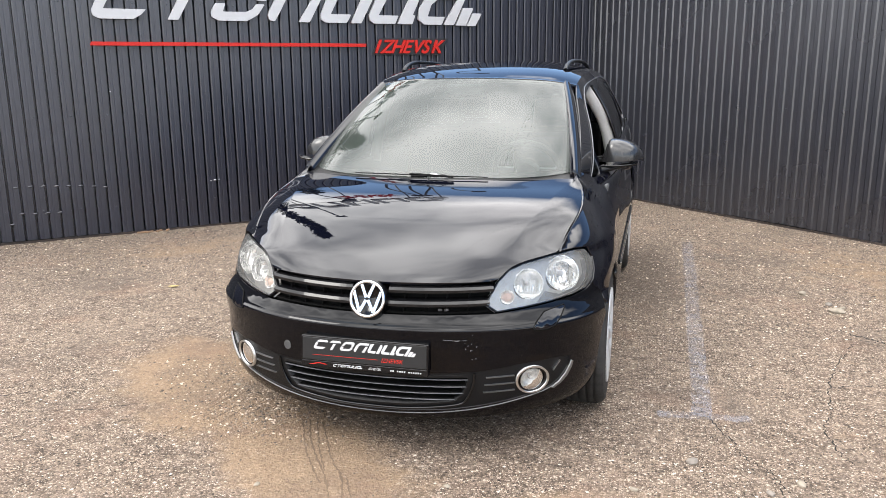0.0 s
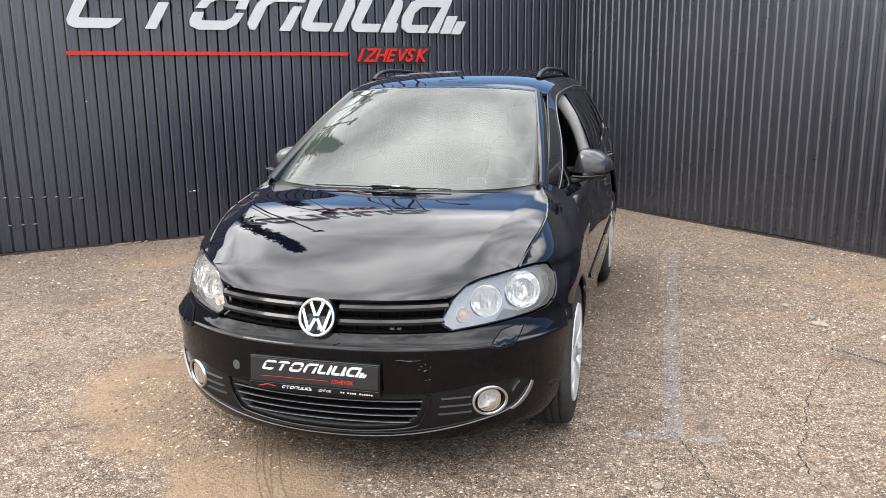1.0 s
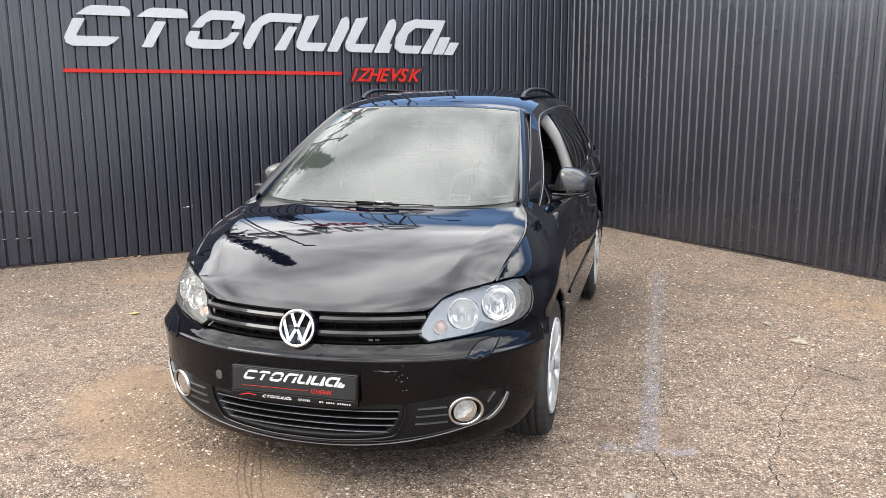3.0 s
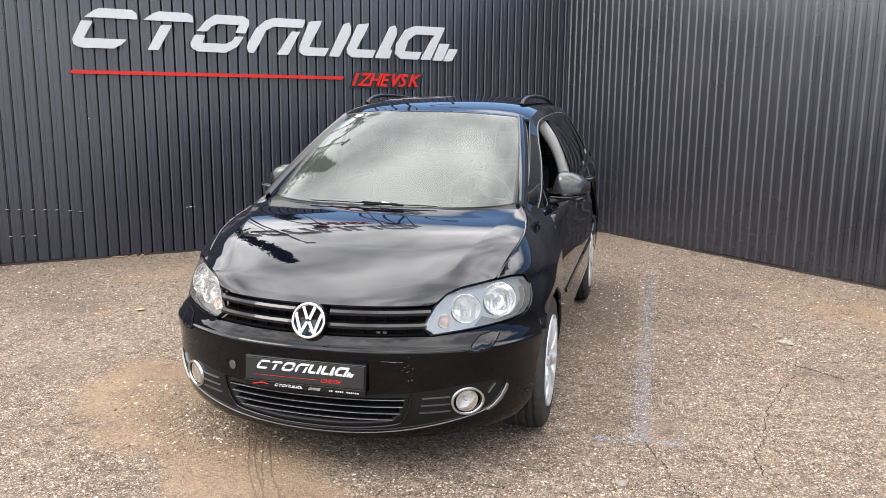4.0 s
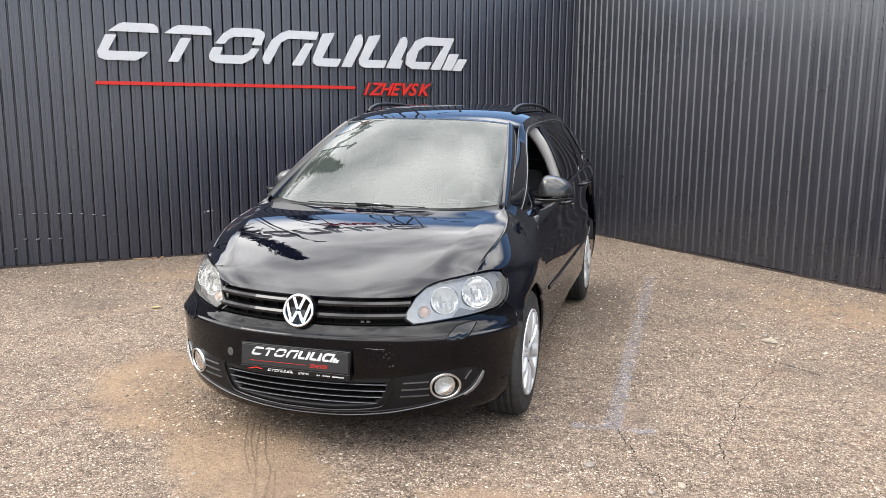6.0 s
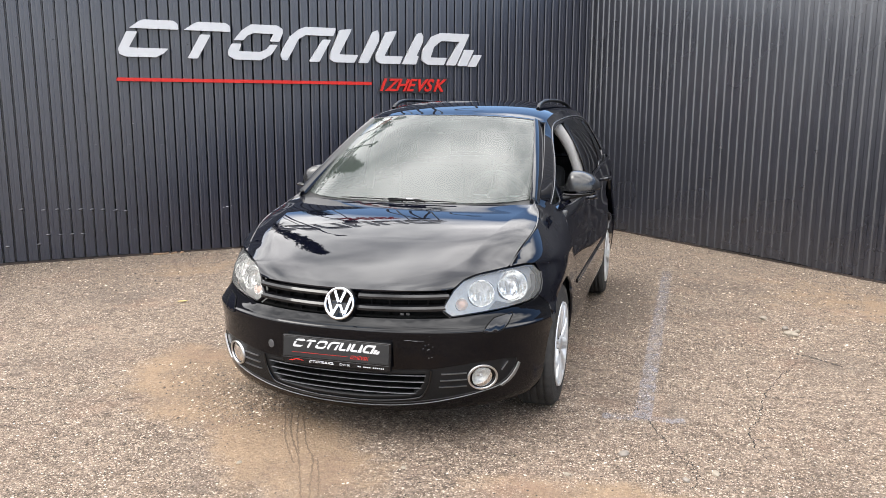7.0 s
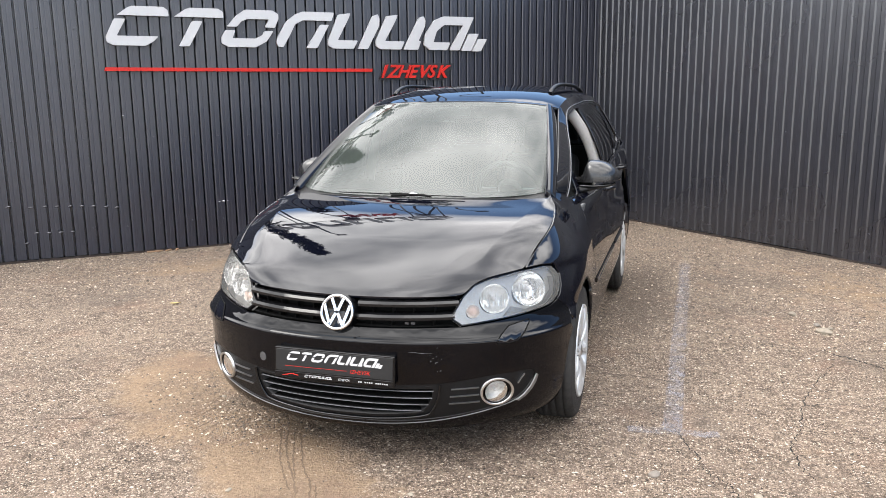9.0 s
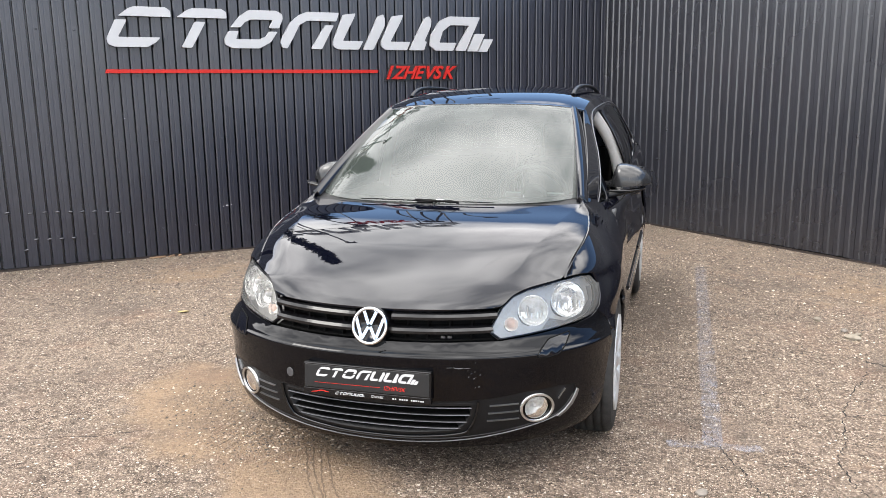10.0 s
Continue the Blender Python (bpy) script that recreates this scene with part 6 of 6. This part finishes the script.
def chippings(count, x0, x1, y0, y1, small, large, seed, keep):
    rng = random.Random(seed)
    vs, fs = [], []
    while len(vs) < count * 6:
        x, y = rng.uniform(x0, x1), rng.uniform(y0, y1)
        if not keep(x, y, rng):
            continue
        r = small + (large - small) * rng.random() ** 4
        a = rng.uniform(0, 6.28)
        c, s = math.cos(a), math.sin(a)
        sq, up = rng.uniform(0.55, 0.95), rng.uniform(0.3, 0.6)
        z = ground_z(x, y) + r * up * 0.25
        k = len(vs)
        for px, py, pz in ((1, 0.1, 0), (0.1, sq, 0.1), (-0.9, -0.1, 0), (-0.1, -sq, -0.1), (0.1, 0.1, up), (0, 0, -up)):
            vs.append((x + r * (px * c - py * s), y + r * (px * s + py * c), z + r * pz))
        for i in range(4):
            j = (i + 1) % 4
            fs += [(k + i, k + j, k + 4), (k + j, k + i, k + 5)]
    return vs, fs


def in_yard(x, y, rng):
    p = Vector((x, y, 0)) - CORNER
    return p.dot(OUT_L) > 0.03 and p.dot(OUT_R) > 0.03




def off_the_sand(x, y, rng):
    bare = math.exp(-((x + 0.95) ** 2 / 0.5 + (y - 0.4) ** 2 / 0.15)) + math.exp(-((x + 0.3) ** 2 / 0.2 + (y + 0.2) ** 2 / 0.12))
    return rng.random() > 0.85 * bare and in_yard(x, y, rng)


v1, f1 = chippings(31000, -2.6, 3.2, -1.0, 2.6, 0.002, 0.0078, 4, off_the_sand)
tagged(new("gravel", mesh_from("gravel", v1, f1, M_CHIP, False)), "fine loose stone chippings scattered on the asphalt", "gravel", kind="stuff")
v2, f2 = chippings(34000, -5.5, 4.5, 2.0, 7.6, 0.004, 0.0135, 6, in_yard)
tagged(new("gravel", mesh_from("gravel", v2, f2, M_CHIP, False)), "fine loose stone chippings scattered on the asphalt", "gravel", kind="stuff")
v3, f3 = chippings(3200, -1.5, 0.9, -0.35, 0.9, 0.004, 0.012, 9, lambda x, y, rng: rng.random() < math.exp(-((x + 0.62) ** 2 / 0.1 + (y - 0.42) ** 2 / 0.05)) + 0.35 * math.exp(-((x + 1.0) ** 2 / 0.15 + (y - 0.75) ** 2 / 0.03)))
tagged(new("gravel", mesh_from("gravel", v3, f3, M_CHIP, False)), "coarser gravel swept together before the bumper", "gravel", kind="stuff")


def pebble(x, y, r, seed, tone):
    rng = random.Random(seed)
    bm = bmesh.new()
    bmesh.ops.create_icosphere(bm, subdivisions=2, radius=1)
    for v in bm.verts:
        v.co *= 1 + 0.3 * noise.noise(v.co * 1.3 + Vector((seed, 0, 0)))
    bmesh.ops.transform(bm, matrix=Matrix.Translation((x, y, ground_z(x, y) + r * 0.22)) @ Matrix.Rotation(rng.uniform(0, 6), 4, "Z") @ Matrix.Diagonal((r, r * 0.7, r * 0.4, 1)), verts=bm.verts)
    ob = part("pebble", bm, tone, None)
    tagged(ob, "pale flat stone lying on the asphalt", "stone", "loose stones")


M_PALE = principled("pale_stone", (0.19, 0.165, 0.13), 0.85, grain=0.25, scale=60)
M_MID = principled("grey_stone", (0.15, 0.13, 0.112), 0.85, grain=0.25, scale=60)
for k, (x, y, r) in enumerate(((1.235, 0.32, 0.027), (2.19, 2.57, 0.05), (2.05, 2.95, 0.035), (2.17, 2.72, 0.03), (2.24, 2.66, 0.024), (1.62, 0.24, 0.022), (1.50, 0.14, 0.02), (-0.35, -0.25, 0.014), (-0.9, 0.6, 0.016), (0.6, -0.35, 0.018), (1.02, 0.05, 0.016), (0.35, -0.1, 0.014))):
    pebble(x, y, r, k + 1, M_PALE if k % 3 else M_MID)

# one fallen leaf
M_LEAF = principled("yellow_leaf", (0.33, 0.26, 0.1), 0.7, grain=0.25, scale=80)
vs, fs = [], []
for i in range(9):
    a = i / 8
    w = 0.022 * math.sin(math.pi * min(1, a * 1.05 + 0.02)) ** 0.8
    for k in (-1, 0, 1):
        vs.append((-2.26 + 0.085 * (a - 0.5), 2.11 + k * w + 0.008 * a, ground_z(-2.26, 2.11) + 0.003 + 0.006 * abs(k) + 0.008 * a * a))
    if i:
        fs += [(3 * i - 3 + k, 3 * i - 2 + k, 3 * i + 1 + k, 3 * i + k) for k in (0, 1)]
tagged(new("fallen_leaf", mesh_from("fallen_leaf", vs, fs, M_LEAF)), "small yellow fallen leaf lying on the asphalt", "leaf")

# a dry straw and the tyre marks in the sand
M_STRAW = principled("dry_straw", (0.22, 0.165, 0.11), 0.8, grain=0.2, scale=90)
tagged(tube("straw", [(-0.57, 0.08, 0.004), (-0.5, 0.19, 0.012), (-0.44, 0.30, 0.006)], 0.002, M_STRAW, None, "", 5), "thin dry straw lying on the sand", "straw")
# groove shade and dark debris painted as flat strips on the sand
M_GROOVE = principled("dark_groove_sand", (0.11, 0.075, 0.048), 0.95, grain=0.3, scale=120, bump=0.4, bump_scale=300)
TREADS = (
    [(-0.42, 0.31), (-0.35, 0.17), (-0.28, 0.04), (-0.2, -0.08), (-0.12, -0.19)],
    [(-0.39, 0.32), (-0.32, 0.17), (-0.25, 0.05), (-0.11, -0.16), (-0.01, -0.35), (0.08, -0.52)],
    [(-0.35, 0.31), (-0.28, 0.16), (-0.22, 0.04), (-0.14, -0.1)],
    [(-0.32, 0.30), (-0.23, 0.14), (-0.16, 0.01), (-0.06, -0.13), (0.03, -0.34), (0.11, -0.51)],
    [(-0.04, -0.12), (0.0, -0.2), (0.05, -0.3), (0.1, -0.41)],
    [(-0.92, 0.6), (-0.91, 0.46), (-0.92, 0.34)],
    [(-0.83, 0.54), (-0.84, 0.38), (-0.87, 0.22)],
    [(-0.78, 0.49), (-0.79, 0.34), (-0.82, 0.2)],
    [(-0.74, 0.4), (-0.745, 0.3), (-0.76, 0.18)],
    [(-0.87, 0.57), (-0.875, 0.42), (-0.9, 0.28)],
)
for k, run in enumerate(TREADS):
    ribbon("tyre_mark", run, 0.008, M_GROOVE, "flat dark strip for the shade and debris in a tyre groove", "tyre mark", 0.002, 0.003, 40 + k, ragged=0.7)
# rusty scraps at the foot of the fence
for k, (s, r) in enumerate(((5.31, 0.05), (5.24, 0.03), (5.16, 0.04), (5.08, 0.03))):
    bm = bmesh.new()
    box(bm, (-r, -0.012, 0), (r, 0.012, 0.012), TURN_L @ Matrix.Translation((s, 0.07, 0.0)) @ Matrix.Rotation(0.4 * k, 4, "Z"), 0.003)
    tagged(part("metal_scrap", bm, M_RUST, None), "small rusty metal scrap at the foot of the fence", "scrap", "rusty scraps")
